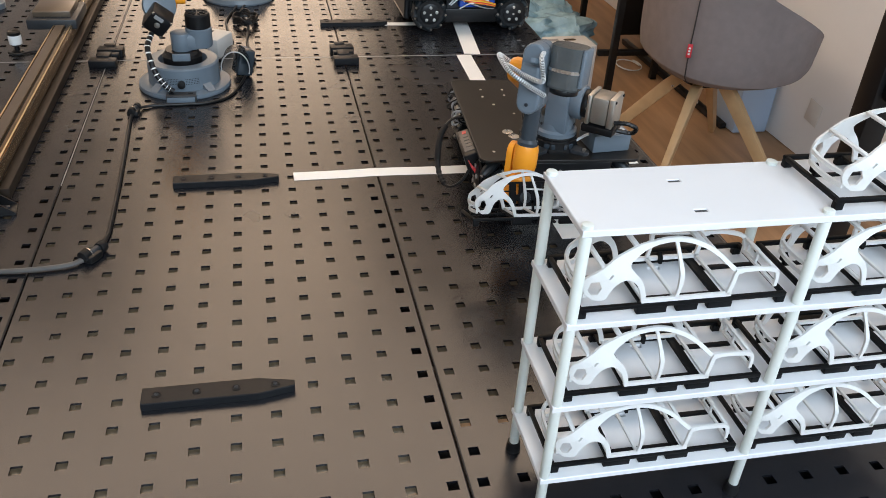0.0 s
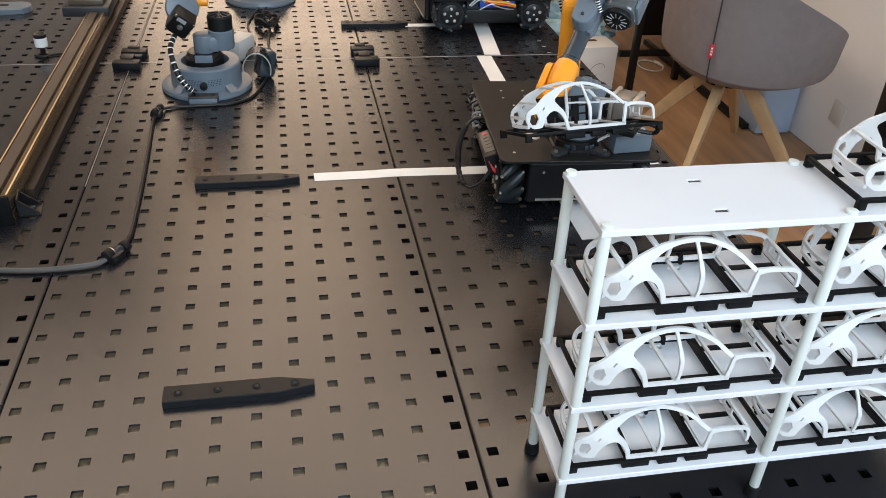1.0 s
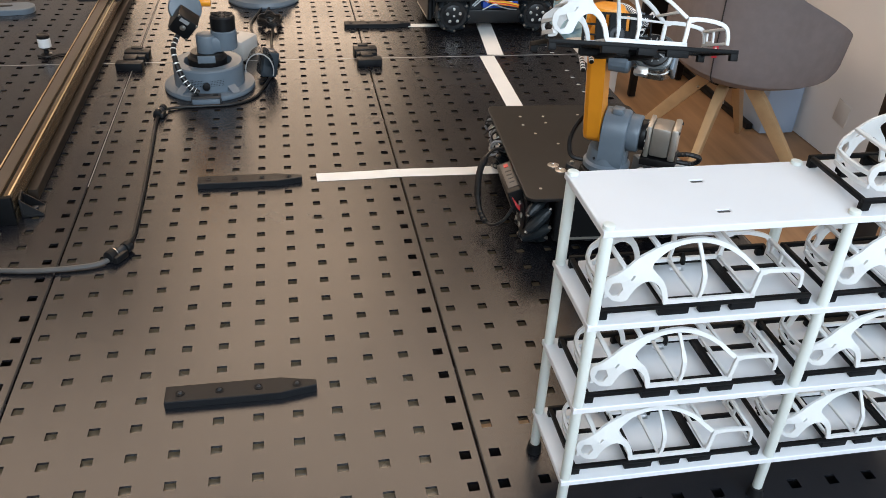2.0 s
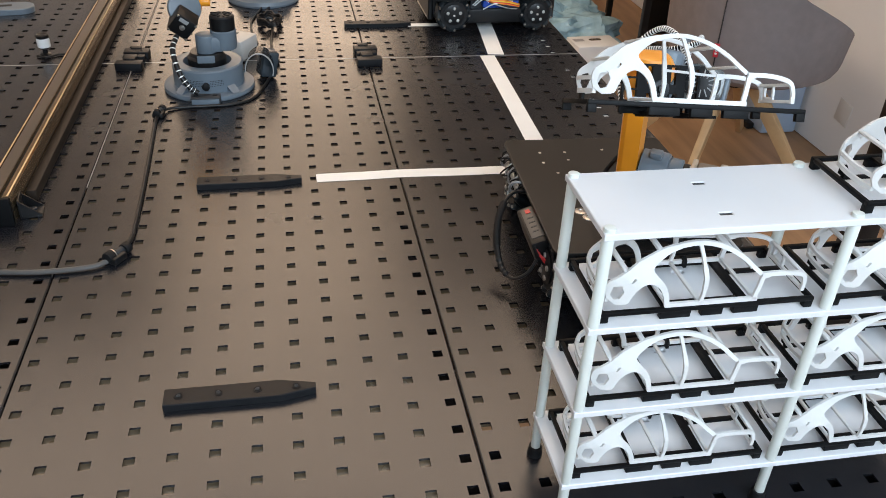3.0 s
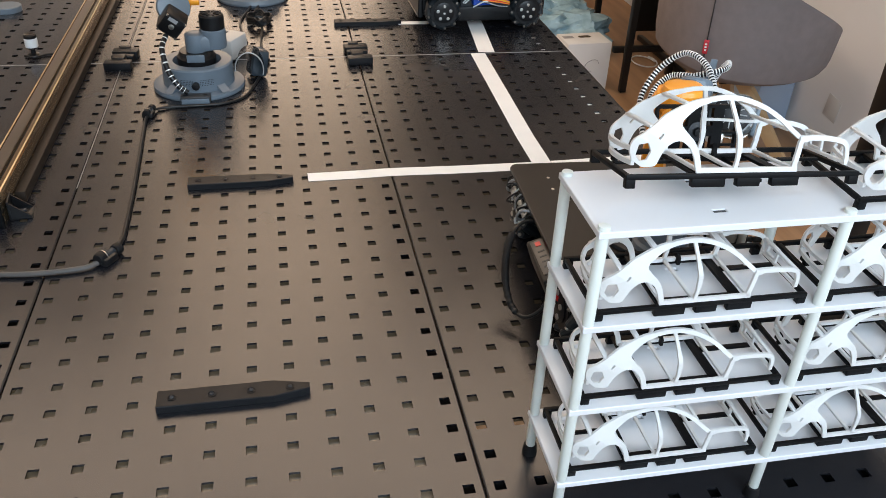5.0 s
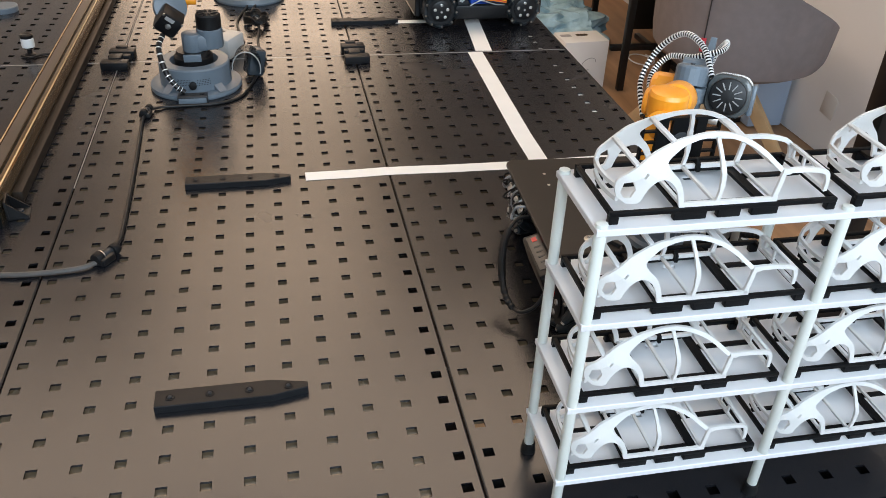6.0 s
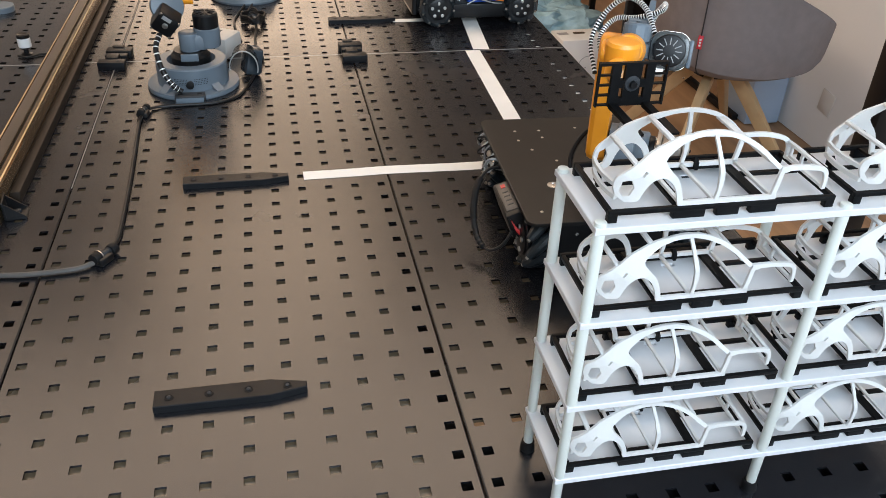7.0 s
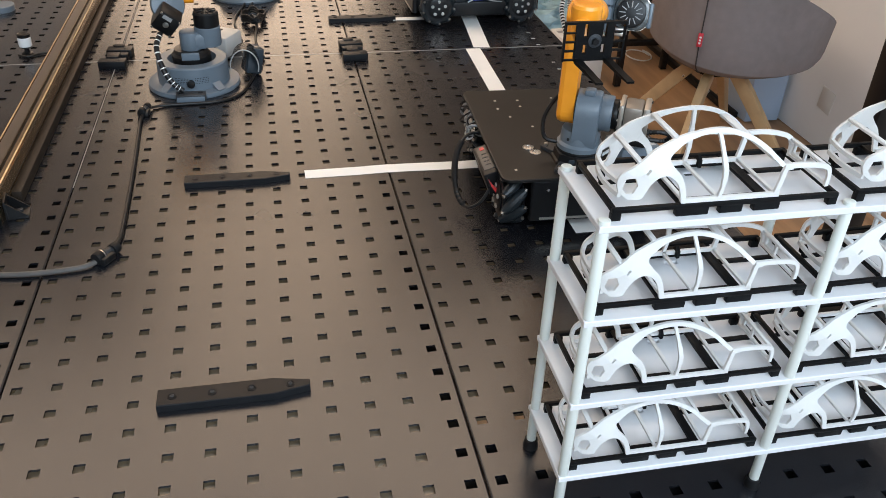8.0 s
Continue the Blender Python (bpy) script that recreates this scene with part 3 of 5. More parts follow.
def flat_panel(outer, holes, depth, bm):
    """A plate in the xz-plane with real openings; depth along y."""
    b = bmesh.new()
    edges = []
    for loop in [outer] + holes:
        vs = [b.verts.new((x, 0, z)) for x, z in loop]
        edges += [b.edges.new((vs[i], vs[(i + 1) % len(vs)])) for i in range(len(vs))]
    bmesh.ops.triangle_fill(b, edges=edges, use_beauty=True, use_dissolve=False)
    r = bmesh.ops.extrude_face_region(b, geom=b.faces[:])
    for v in r["geom"]:
        if isinstance(v, bmesh.types.BMVert):
            v.co.y += depth
    for v in b.verts:
        v.co.y -= depth / 2
    bmesh.ops.recalc_face_normals(b, faces=b.faces[:])
    return merge(b, None, bm)


def build_car():
    """An openwork car body shell, nose to -x; origin at the middle of its underside."""
    t = thing("car_body_shell", pose(0, 0, 0), "white 3D-printed openwork sedan body shell on a black pallet", "model car", "car body shells")
    half, X0, YC = 0.0270, -0.0835, -0.0080

    def inward(x, z):
        return 0.34 * max(0.0, z - 0.024) + 11.0 * max(0.0, 0.028 - x) ** 2 + 4.0 * max(0.0, x - 0.130) ** 2

    def shape(bm, side):
        for v in bm.verts:
            v.co.y = YC + side * (half - inward(v.co.x - X0, v.co.z)) + v.co.y
        return bm

    def P(pts):
        return [(x + X0, z) for x, z in pts]

    def curve(pts, n=5):
        return [(q.x, q.y) for q in smooth_line([Vector((x, z, 0)) for x, z in P(pts)], n)]
    for side in (-1, 1):
        # front wing and nose, cut by the wheel arch and a lamp opening
        top = curve([(0.0040, 0.0080), (0.0022, 0.0150), (0.0040, 0.0220), (0.0100, 0.0268), (0.0165, 0.0322), (0.0237, 0.0385), (0.0315, 0.0424), (0.0435, 0.0472), (0.0560, 0.0494)], 4)
        back = curve([(0.0560, 0.0462), (0.0475, 0.0434), (0.0400, 0.0384), (0.0350, 0.0330), (0.0385, 0.0275), (0.0445, 0.0210), (0.0488, 0.0120), (0.0515, 0.0010)], 3)
        arch = curve([(0.0475, 0.0010), (0.0452, 0.0100), (0.0412, 0.0172), (0.0350, 0.0218), (0.0290, 0.0212), (0.0240, 0.0170), (0.0208, 0.0108), (0.0180, 0.0052), (0.0100, 0.0040)], 3)
        lamp = P([(0.0058, 0.0120), (0.0085, 0.0080), (0.0125, 0.0090), (0.0150, 0.0150), (0.0128, 0.0206), (0.0072, 0.0190)])
        slit = P([(0.0186, 0.0238), (0.0200, 0.0230), (0.0226, 0.0262), (0.0212, 0.0270)])
        part("wing", shape(flat_panel(top + back + arch, [lamp, slit], 0.0022, bmesh.new()), side), M["print_white"], t, "", False)
        part("roof_rail", shape(ribbon(curve([(0.0545, 0.0478), (0.0640, 0.0490), (0.0740, 0.0489), (0.0850, 0.0465), (0.0957, 0.0420), (0.1055, 0.0357), (0.1122, 0.0298), (0.1190, 0.0240)]), 0.0032, 0.0024), side), M["print_white"], t, "", False)
        part("sill", shape(ribbon(P([(0.048, 0.0018), (0.070, 0.0018), (0.090, 0.0018), (0.121, 0.0018)]), 0.0034, 0.0024), side), M["print_white"], t, "", False)
        part("centre_pillar", shape(ribbon(curve([(0.0755, 0.0025), (0.0768, 0.0120), (0.0762, 0.0230), (0.0735, 0.0360), (0.0702, 0.0480)]), [0.0026] * 6 + [0.0034] * 8 + [0.0026] * 7, 0.0024), side), M["print_white"], t, "", False)
        part("rear_pillar", shape(ribbon(curve([(0.1180, 0.0015), (0.1195, 0.0090), (0.1205, 0.0160), (0.1215, 0.0215), (0.1260, 0.0230)]), [0.0034] * 16 + [0.0042] * 5, 0.0024), side), M["print_white"], t, "", False)
        if side > 0:
            part("belt_rail", shape(ribbon(curve([(0.0755, 0.0255), (0.0900, 0.0250), (0.1040, 0.0240), (0.1200, 0.0232)]), 0.0020, 0.0020), side), M["print_white"], t, "", False)
        part("tail_rail", shape(ribbon(curve([(0.1200, 0.0232), (0.1355, 0.0232), (0.1480, 0.0215), (0.1560, 0.0185), (0.1590, 0.0120), (0.1592, 0.0035)]), 0.0034, 0.0024), side), M["print_white"], t, "", False)
    # open nose: a low bumper blade and a bridge between the lamp openings
    for x, z, tall in ((0.0048, 0.0062, 0.0034), (0.0036, 0.0158, 0.0030)):
        w0 = 2 * (half - inward(x, z))
        blade = ribbon([(w0 * (k / 8 - 0.5), z) for k in range(9)], tall, 0.0024)
        for v in blade.verts:
            u = v.co.x
            v.co = Vector((X0 + x - 0.0030 * (1 - (2 * u / w0) ** 2) + v.co.y, YC + u, v.co.z))
        bmesh.ops.recalc_face_normals(blade, faces=blade.faces[:])
        part("nose_blade", blade, M["print_white"], t, "", False)
    for x, z, w in ((0.0158, 0.0306, 0.0040), (0.0400, 0.0452, 0.0042), (0.0940, 0.0420, 0.0055), (0.1120, 0.0285, 0.0030)):
        part("roof_bar", box(w, 2 * (half - inward(x, z)) - 0.001, 0.0022, pose(X0 + x, YC, z), 0.0005), M["print_white"], t)
    for x, z in ((0.0755, 0.0016), (0.1590, 0.0050), (0.1575, 0.0175), (0.1190, 0.0016), (0.0500, 0.0016)):
        part("floor_bar", box(0.0030, 2 * (half - inward(x, z)) - 0.001, 0.0024, pose(X0 + x, YC, z), 0.0005), M["print_white"], t)
    part("plate_recess", ring_box(0.016, 0.010, 0.0020), M["print_white"], t).matrix_local = pose(X0 + 0.1590, YC + 0.0125, 0.0120, 90, 0, 90)
    return t


def ring_box(w, h, d):
    bm = bmesh.new()
    for s in (-1, 1):
        box(w, 0.0025, d, pose(0, s * (h / 2), 0), 0.0004, bm)
        box(0.0025, h - 0.0025, d, pose(s * (w / 2 - 0.00125), 0, 0), 0.0004, bm)
    return bm


PAL_X, PAL_Y = RACK_X + 0.0035 + PAL_L / 2 + 0.0015, -0.1205
pallet = build_pallet()
car = build_car()
CAR_UP = PAL_H + 0.0002
slots = [(b, lv) for lv in range(4) for b in range(2) if not (lv == 3 and b == 0)]
for n, (b, lv) in enumerate(slots):
    dx = random.uniform(-0.0012, 0.0012)
    m = pose(PAL_X + b * BAY + dx, PAL_Y + random.uniform(-0.001, 0.001), LEVELS[lv] + 0.0003, 0, 0, random.uniform(-0.6, 0.6))
    copy_thing(pallet, m)
    copy_thing(car, m @ pose(0, 0, CAR_UP))
carried_pallet, carried_car = pallet, car


# ---- mobile robots ----
AGV_W, AGV_L, AGV_H = 0.226, 0.295, 0.084


def mecanum_wheel(parent, x, y, hand):
    """A wheel with nine slanted rollers between two rims; its axle lies along x."""
    r, w = 0.040, 0.034
    hub = part("wheel", cyl(0.024, w * 0.8, RY90, None, 28, 0.002), M["chassis"], parent, "black mecanum wheel with slanted slate rollers")
    hub.location = (x, y, r)
    s = 1 if x > 0 else -1
    for q in (-1, 1):
        part("rim", lathe([(0.020, -0.0010), (0.0300, -0.0010), (0.0306, 0), (0.0300, 0.0010), (0.020, 0.0010)], 36, pose(q * w * 0.40, 0, 0) @ RY90), M["chassis"], hub)
    part("hub_disc", lathe([(0.022, 0), (0.0225, 0.002), (0.019, 0.0035), (0.009, 0.0045), (0.004, 0.0052)], 28, pose(s * w * 0.42, 0, 0) @ pose(0, 0, 0, 0, 90 * s, 0)), M["chassis"], hub)
    for k in range(5):
        a = 2 * math.pi * k / 5 + 0.3
        part("bolt", cyl(0.0036, 0.0030, pose(s * (w * 0.42 + 0.0042), 0.0145 * math.cos(a), 0.0145 * math.sin(a)) @ RY90, None, 10, 0.0006), M["steel"], hub, "bright steel bolt")
    part("axle_screw", cyl(0.0024, 0.003, pose(s * (w * 0.42 + 0.0055), 0, 0) @ RY90, None, 10), M["steel"], hub)
    for k in range(9):
        a = 2 * math.pi * k / 9
        m = pose(0, 0, 0, math.degrees(a), 0, 0) @ pose(0, 0, 0.0312, 0, 0, 45 * hand) @ RY90
        part("roller", lathe([(0.0050, -0.020), (0.0076, -0.011), (0.0086, 0), (0.0076, 0.011), (0.0050, 0.020)], 12, m), M["roller"], hub)
        for q in (-1, 1):
            part("axle_pin", cyl(0.0024, 0.0030, m @ pose(0, 0, q * 0.0212), None, 8), M["motor_body"], hub, "metal roller axle pin")
    return hub


def build_agv(name, m, label, lead_side=True):
    """A flat four-wheeled robot; its front is -y, its middle on the ground at the origin."""
    t = thing(name, m, label, "mobile robot", "mobile robots")
    part("deck", prism(rounded(AGV_W, AGV_L, 0.012), 0.004, pose(0, 0, AGV_H - 0.004), 0.0008), M["plate_black"], t, "flat black deck plate", False)
    bm = box(0.138, AGV_L - 0.020, 0.050, pose(0, 0, 0.048), 0.004)
    part("chassis", bm, M["chassis"], t)
    for s in (-1, 1):
        part("bumper", prism(rounded(0.146, 0.012, 0.004), 0.058, pose(0, s * (AGV_L / 2 - 0.0085), 0.0205), 0.001), M["chassis"], t, "", False)
        part("edge_strip", box(0.120, 0.0012, 0.0030, pose(0, s * (AGV_L / 2 - 0.0018), 0.0240)), M["motor_silver"], t, "thin silver printed strip")
        for x in (-0.052, 0.000, 0.052):
            part("bumper_screw", cyl(0.0022, 0.0012, pose(x, s * (AGV_L / 2 - 0.0020), 0.066) @ RX90, None, 10), M["steel"], t)
        part("side_skirt", box(0.012, 0.110, 0.030, pose(s * 0.088, 0, 0.058), 0.002), M["dark_grey"], t)
    for sx in (-1, 1):
        for sy in (-1, 1):
            mecanum_wheel(t, sx * 0.0925, sy * (0.104 if lead_side else 0.094), sx * sy)
    for x, y in ((-0.070, 0.105), (-0.035, 0.105), (-0.072, 0.075), (-0.036, 0.082), (0.020, 0.110), (0.070, 0.10), (-0.06, 0.045), (0.05, 0.04), (-0.090, -0.12), (-0.035, 0.01)):
        part("deck_screw", lathe([(0.0021, 0), (0.0020, 0.0005), (0.0010, 0.0007), (0.0008, 0.0003)], 12, pose(x, y, AGV_H)), M["motor_silver"], t, "small steel screw")
    for x, y in ((-0.058, -0.056), (-0.052, -0.071)):
        part("deck_button", lathe([(0.0080, 0), (0.0078, 0.0008), (0.0040, 0.0012), (0.0035, 0.0005)], 20, pose(x, y, AGV_H)), M["steel"], t, "round bright metal button")
    part("port_hole", lathe([(0.010, 0), (0.0098, 0.0004), (0.001, 0.0003)], 20, pose(0.045, 0.085, AGV_H)), M["rubber"], t)
    if lead_side:
        # charger block and looped lead on the side
        tilt = pose(-0.1105, -0.060, 0.056, 0, -20, 0)
        blk = part("power_brick", box(0.026, 0.082, 0.034, tilt, 0.003), M["chassis"], t, "black power block with a pale label and red plug")
        part("face_plate", box(0.017, 0.066, 0.0012, tilt @ pose(-0.0005, 0.002, 0.0174), 0.0004), M["cable_taupe"], blk, "grey printed label")
        part("red_mark", box(0.006, 0.008, 0.0006, tilt @ pose(-0.001, 0.027, 0.0183)), M["red_plug"], blk)
        for k in range(4):
            part("print_bar", box(0.008, 0.0024, 0.0005, tilt @ pose(-0.001, 0.012 - 0.010 * k, 0.0182)), M["dark_grey"], blk)
        for k in range(3):
            w = smooth_line([(-0.112, -0.092, 0.060), (-0.118 - 0.003 * k, -0.101, 0.056 + 0.004 * k), (-0.108, -0.108, 0.048 - 0.004 * k), (-0.090, -0.104, 0.040)], 5)
            part("plug_wire", tube(w, 0.0016, 6), M["red_plug"] if k < 2 else M["cable"], blk, "red wire")
        loop = smooth_line([(-0.100, 0.014, 0.074), (-0.128, 0.006, 0.078), (-0.148, -0.018, 0.066), (-0.157, -0.048, 0.044), (-0.156, -0.076, 0.024), (-0.146, -0.096, 0.018), (-0.130, -0.104, 0.030), (-0.116, -0.098, 0.050)], 8)
        part("lead", tube(loop, 0.0022, 8), M["cable"], t, "looped black power lead")
        part("plug_barrel", tube(loop[13:27], 0.0046, 12), M["rubber"], t, "black inline plug")
        part("strain_relief", tube(loop[26:38], 0.0044, 10, None, 0.22), M["cable"], t)
        for k in range(11):
            y = 0.020 + 0.010 * k
            w = smooth_line([(-0.078, y, 0.070), (-0.108 + random.uniform(-0.012, 0.004), y + 0.008, 0.076), (-0.116 + random.uniform(-0.010, 0.006), y + 0.022, 0.052 + random.uniform(-0.014, 0.014)), (-0.082, y + 0.034, 0.044)], 5)
            part("wire", tube(w, random.uniform(0.0011, 0.0019), 6), (M["cable"], M["cable_grey"], M["cable"], M["wire_white"])[k % 4], t)
        for y in (0.060, 0.085, 0.118):
            part("metal_clip", box(0.010, 0.012, 0.010, pose(-0.108, y, 0.058, 20, 30, 15), 0.002), M["steel"], t, "bright metal clip")
    else:
        # open side between the wheels: battery, boards and loose wires
        bat = part("battery", box(0.034, 0.082, 0.026, pose(-0.092, -0.010, 0.066), 0.006), M["battery_blue"], t, "blue wrapped battery pack")
        part("battery_label", box(0.0006, 0.040, 0.010, pose(-0.1093, -0.016, 0.068)), M["carton"], bat)
        part("side_plate", box(0.006, 0.120, 0.030, pose(-0.098, 0, 0.034), 0.002), M["chassis"], t)
        part("circuit_board", box(0.020, 0.030, 0.003, pose(-0.100, -0.048, 0.078), 0.0005), M["teal_bag"], t, "small green circuit board")
        tints = ("wire_white", "wire_white", "wire_orange", "wire_yellow", "red_plug", "wire_orange", "wire_white", "cable", "cable_grey")
        for k, tint in enumerate(tints):
            y0 = 0.052 - 0.004 * k
            y1 = 0.016 - 0.008 * k if k in (0, 1, 6, 8) else -0.052
            z = 0.080 - 0.0016 * k
            w = smooth_line([(-0.104, y0, z - (0.020 if k in (0, 1, 6) else 0)), (-0.114 - 0.001 * k, (y0 * 2 + y1) / 3, z - 0.004), (-0.115, (y0 + 2 * y1) / 3, z - 0.004 - 0.001 * k), (-0.106, y1, z - 0.016)], 6)
            part("wire", tube(w, 0.0016, 6), M[tint], t)
        part("cross_bar", box(0.014, 0.270, 0.010, pose(-0.104, 0, AGV_H - 0.009), 0.002), M["chassis"], t)
    return t


def rounded(w, d, r, n=5):
    out = []
    for cx, cy, a0 in ((w / 2 - r, d / 2 - r, 0), (-w / 2 + r, d / 2 - r, 90), (-w / 2 + r, -d / 2 + r, 180), (w / 2 - r, -d / 2 + r, 270)):
        for i in range(n + 1):
            a = radians(a0 + 90 * i / n)
            out.append((cx + r * math.cos(a), cy + r * math.sin(a)))
    return out


agv = build_agv("mobile_robot", pose(0.2434, 0.495, 0, 0, 0, -4), "low black mecanum-wheeled mobile robot carrying a robot arm")
parked = build_agv("mobile_robot", pose(0.297, 1.257, 0.0003, 0, 0, 91), "low black mecanum-wheeled mobile robot parked on the table", False)


# ---- the moving arm ----
ARM_Y = -0.095
SHOULDER, UPPER, FORE = 0.070, 0.125, 0.138


def build_arm():
    """A six-axis arm. Each link is a part with its joint at its own origin."""
    t = thing("robot_arm", pose(0, 0, 0), "orange and blue-grey six-axis desktop robot arm on the mobile robot", "robot arm", "robot arms")
    base = part("base", lathe([(0.036, 0), (0.036, 0.003), (0.0335, 0.005), (0.0325, 0.014), (0.0300, 0.016)], 8, pose(0, 0, 0, 0, 0, 22.5)), M["chassis"], t, "black eight-sided base block", False)
    for a in (45, 135, 225, 315):
        part("flange_tab", prism(capsule(0.010, 0.0065, 0.016), 0.005, pose(0.034 * math.cos(radians(a)), 0.034 * math.sin(radians(a)), 0.0, 0, 0, a - 90), 0.0008), M["dark_grey"], base, "", False)
        part("flange_screw", cyl(0.0028, 0.003, pose(0.049 * math.cos(radians(a)), 0.049 * math.sin(radians(a)), 0.0062), None, 6), M["steel"], base)
    for a in (-115, -65):
        part("base_window", box(0.016, 0.0012, 0.007, pose(0.0318 * math.cos(radians(a)), 0.0318 * math.sin(radians(a)), 0.0085, 0, 0, a + 90), 0.0004), M["slate"], base)
    part("base_cable", tube(smooth_line([(0.028, -0.012, 0.010), (0.044, -0.014, 0.020), (0.058, -0.006, 0.012), (0.064, 0.006, 0.004)], 6), 0.0022, 8), M["wire_white"], base, "white cable")
    tur = part("turret", lathe([(0.0285, 0.016), (0.0300, 0.018), (0.0300, 0.026), (0.0265, 0.029), (0.0255, 0.042), (0.0240, 0.046)], 40), M["blue_grey"], t, "blue-grey turret")
    part("collar", lathe([(0.0302, 0.0165), (0.0308, 0.0180), (0.0302, 0.0200)], 36), M["rubber"], tur)
    for a in (-120, -60, 0):
        part("turret_screw", cyl(0.0020, 0.002, pose(0.0258 * math.cos(radians(a)), 0.0258 * math.sin(radians(a)), 0.036, 90, 0, a + 90), None, 10), M["dark_grey"], tur)
    part("shoulder_housing", prism(capsule(0.026, 0.0275, 0.030), 0.031, pose(-0.009, 0, SHOULDER - 0.030, 90, 0, 90), 0.004), M["blue_grey"], tur)
    part("shoulder_cap", cyl(0.0235, 0.016, pose(0.029, 0, SHOULDER) @ RY90, None, 36, 0.0025), M["blue_grey"], tur)
    part("housing_lug", box(0.014, 0.016, 0.008, pose(0.006, -0.006, SHOULDER + 0.028), 0.0025), M["blue_grey"], tur)
    part("bearing_ring", cyl(0.0195, 0.008, pose(0.040, 0, SHOULDER) @ RY90, None, 32, 0.001), M["chassis"], tur)
    for k in range(8):
        a = k * math.pi / 4
        part("ring_bolt", cyl(0.0019, 0.009, pose(0.0405, 0.0175 * math.cos(a), SHOULDER + 0.0175 * math.sin(a)) @ RY90, None, 8), M["steel"], tur)
    mz = SHOULDER
    part("motor", box(0.024, 0.0385, 0.0385, pose(0.0630, 0, mz), 0.004), M["motor_body"], tur, "dark laminated stepper motor body")
    for x, w in ((0.0480, 0.0060), (0.0790, 0.0080)):
        part("motor_plate", box(w, 0.0415, 0.0415, pose(x, 0, mz), 0.0018), M["motor_silver"], tur, "silver motor end plate")
    part("motor_board", box(0.044, 0.0430, 0.010, pose(0.0640, 0, mz - 0.0262), 0.0015), M["chassis"], tur, "black board housing under the motor")
    for y in (-0.0165, 0.0165):
        part("motor_bolt", cyl(0.0020, 0.002, pose(0.0835, y, mz + 0.0165) @ RY90, None, 8), M["chassis"], tur)
    lp = smooth_line([(0.084, -0.010, mz - 0.014), (0.100, -0.012, mz - 0.010), (0.112, -0.004, mz - 0.016), (0.106, 0.004, mz - 0.028), (0.086, 0.000, mz - 0.028)], 8)
    part("motor_lead", tube(lp, 0.0034, 8, None, 0.18), M["cable"], tur, "looped black motor lead")
    lp = smooth_line([(-0.020, 0.020, 0.090), (-0.040, 0.022, 0.072), (-0.052, 0.012, 0.046), (-0.046, -0.004, 0.026), (-0.026, -0.004, 0.022)], 8)
    part("motor_lead", tube(lp, 0.0030, 8), M["cable"], tur)
    # upper arm: joint at the origin, reaching up z
    ua = part("upper_arm", prism(capsule(0.0190, 0.0160, UPPER), 0.023, pose(-0.011, 0, 0, 90, 0, -90), 0.0065), M["orange"], t, "orange painted upper arm", False)
    part("pivot_ring", cyl(0.0180, 0.004, pose(-0.0095, 0, 0) @ RY90, None, 32, 0.001), M["dark_grey"], ua)
    for k in range(6):
        a = k * math.pi / 3
        part("pivot_bolt", cyl(0.0020, 0.005, pose(-0.0095, 0.0150 * math.cos(a), 0.0150 * math.sin(a)) @ RY90, None, 8), M["steel"], ua)
    part("elbow_ring", cyl(0.0150, 0.004, pose(-0.0095, 0, UPPER) @ RY90, None, 32, 0.001), M["dark_grey"], ua)
    part("screw", cyl(0.0025, 0.003, pose(-0.0345, 0, UPPER) @ RY90, None, 10), M["motor_silver"], ua)
    # forearm: joint at the origin, reaching along -y
    fa = part("forearm", lathe([(0.0110, 0.030), (0.0110, 0.092), (0.0135, 0.096), (0.0135, 0.104)], 28, pose(0.004, 0.010, 0) @ RX90), M["slate"], t, "dark slate tubular forearm")
    part("fore_plate", prism(capsule(0.0145, 0.0150, 0.058), 0.018, pose(0.004, -0.030, 0.010, 0, 0, 0), 0.003), M["blue_grey"], fa, "flat blue-grey forearm root", False)
    part("fore_plate", prism(capsule(0.0145, 0.0150, 0.058), 0.014, pose(0.004, -0.030, -0.006, 0, 0, 0), 0.002), M["blue_grey"], fa, "flat blue-grey forearm root", False)
    part("plate_screw", cyl(0.0022, 0.002, pose(0.004, -0.032, 0.0285), None, 10), M["dark_grey"], fa)
    part("wrist_sleeve", lathe([(0.0140, 0.100), (0.0158, 0.106), (0.0160, 0.126), (0.0140, 0.138), (0.0090, 0.144)], 28, pose(0.004, 0.010, 0) @ RX90), M["orange"], fa, "orange wrist sleeve")
    part("sleeve_cheek", prism(capsule(0.0125, 0.0115, 0.026), 0.009, pose(-0.0115, -0.104, -0.004, 0, 90, 180), 0.003), M["orange"], fa, "orange wrist cheek", False)
    part("elbow_housing", prism(capsule(0.018, 0.016, 0.022), 0.024, pose(-0.008, 0.006, -0.004, 90, 0, 90), 0.004), M["blue_grey"], fa, "", False)
    em = part("elbow_motor", prism(rounded(0.042, 0.040, 0.014, 8), 0.052, pose(0.040, 0.044, 0.004) @ RX90, 0.004), M["smoke_cover"], fa, "rounded motor under a smoky clear cover", False)
    part("motor_face", cyl(0.0175, 0.008, pose(0.040, -0.0105, 0.004) @ RX90, None, 36, 0.002), M["chassis"], em, "black ribbed end cap")
    for k in range(12):
        part("rib", box(0.0075, 0.0012, 0.0011, pose(0.040, -0.0148, 0.004) @ pose(0, 0, 0, 0, 30 * k, 0) @ pose(0.0100, 0, 0), 0.0003), M["cable_grey"], em)
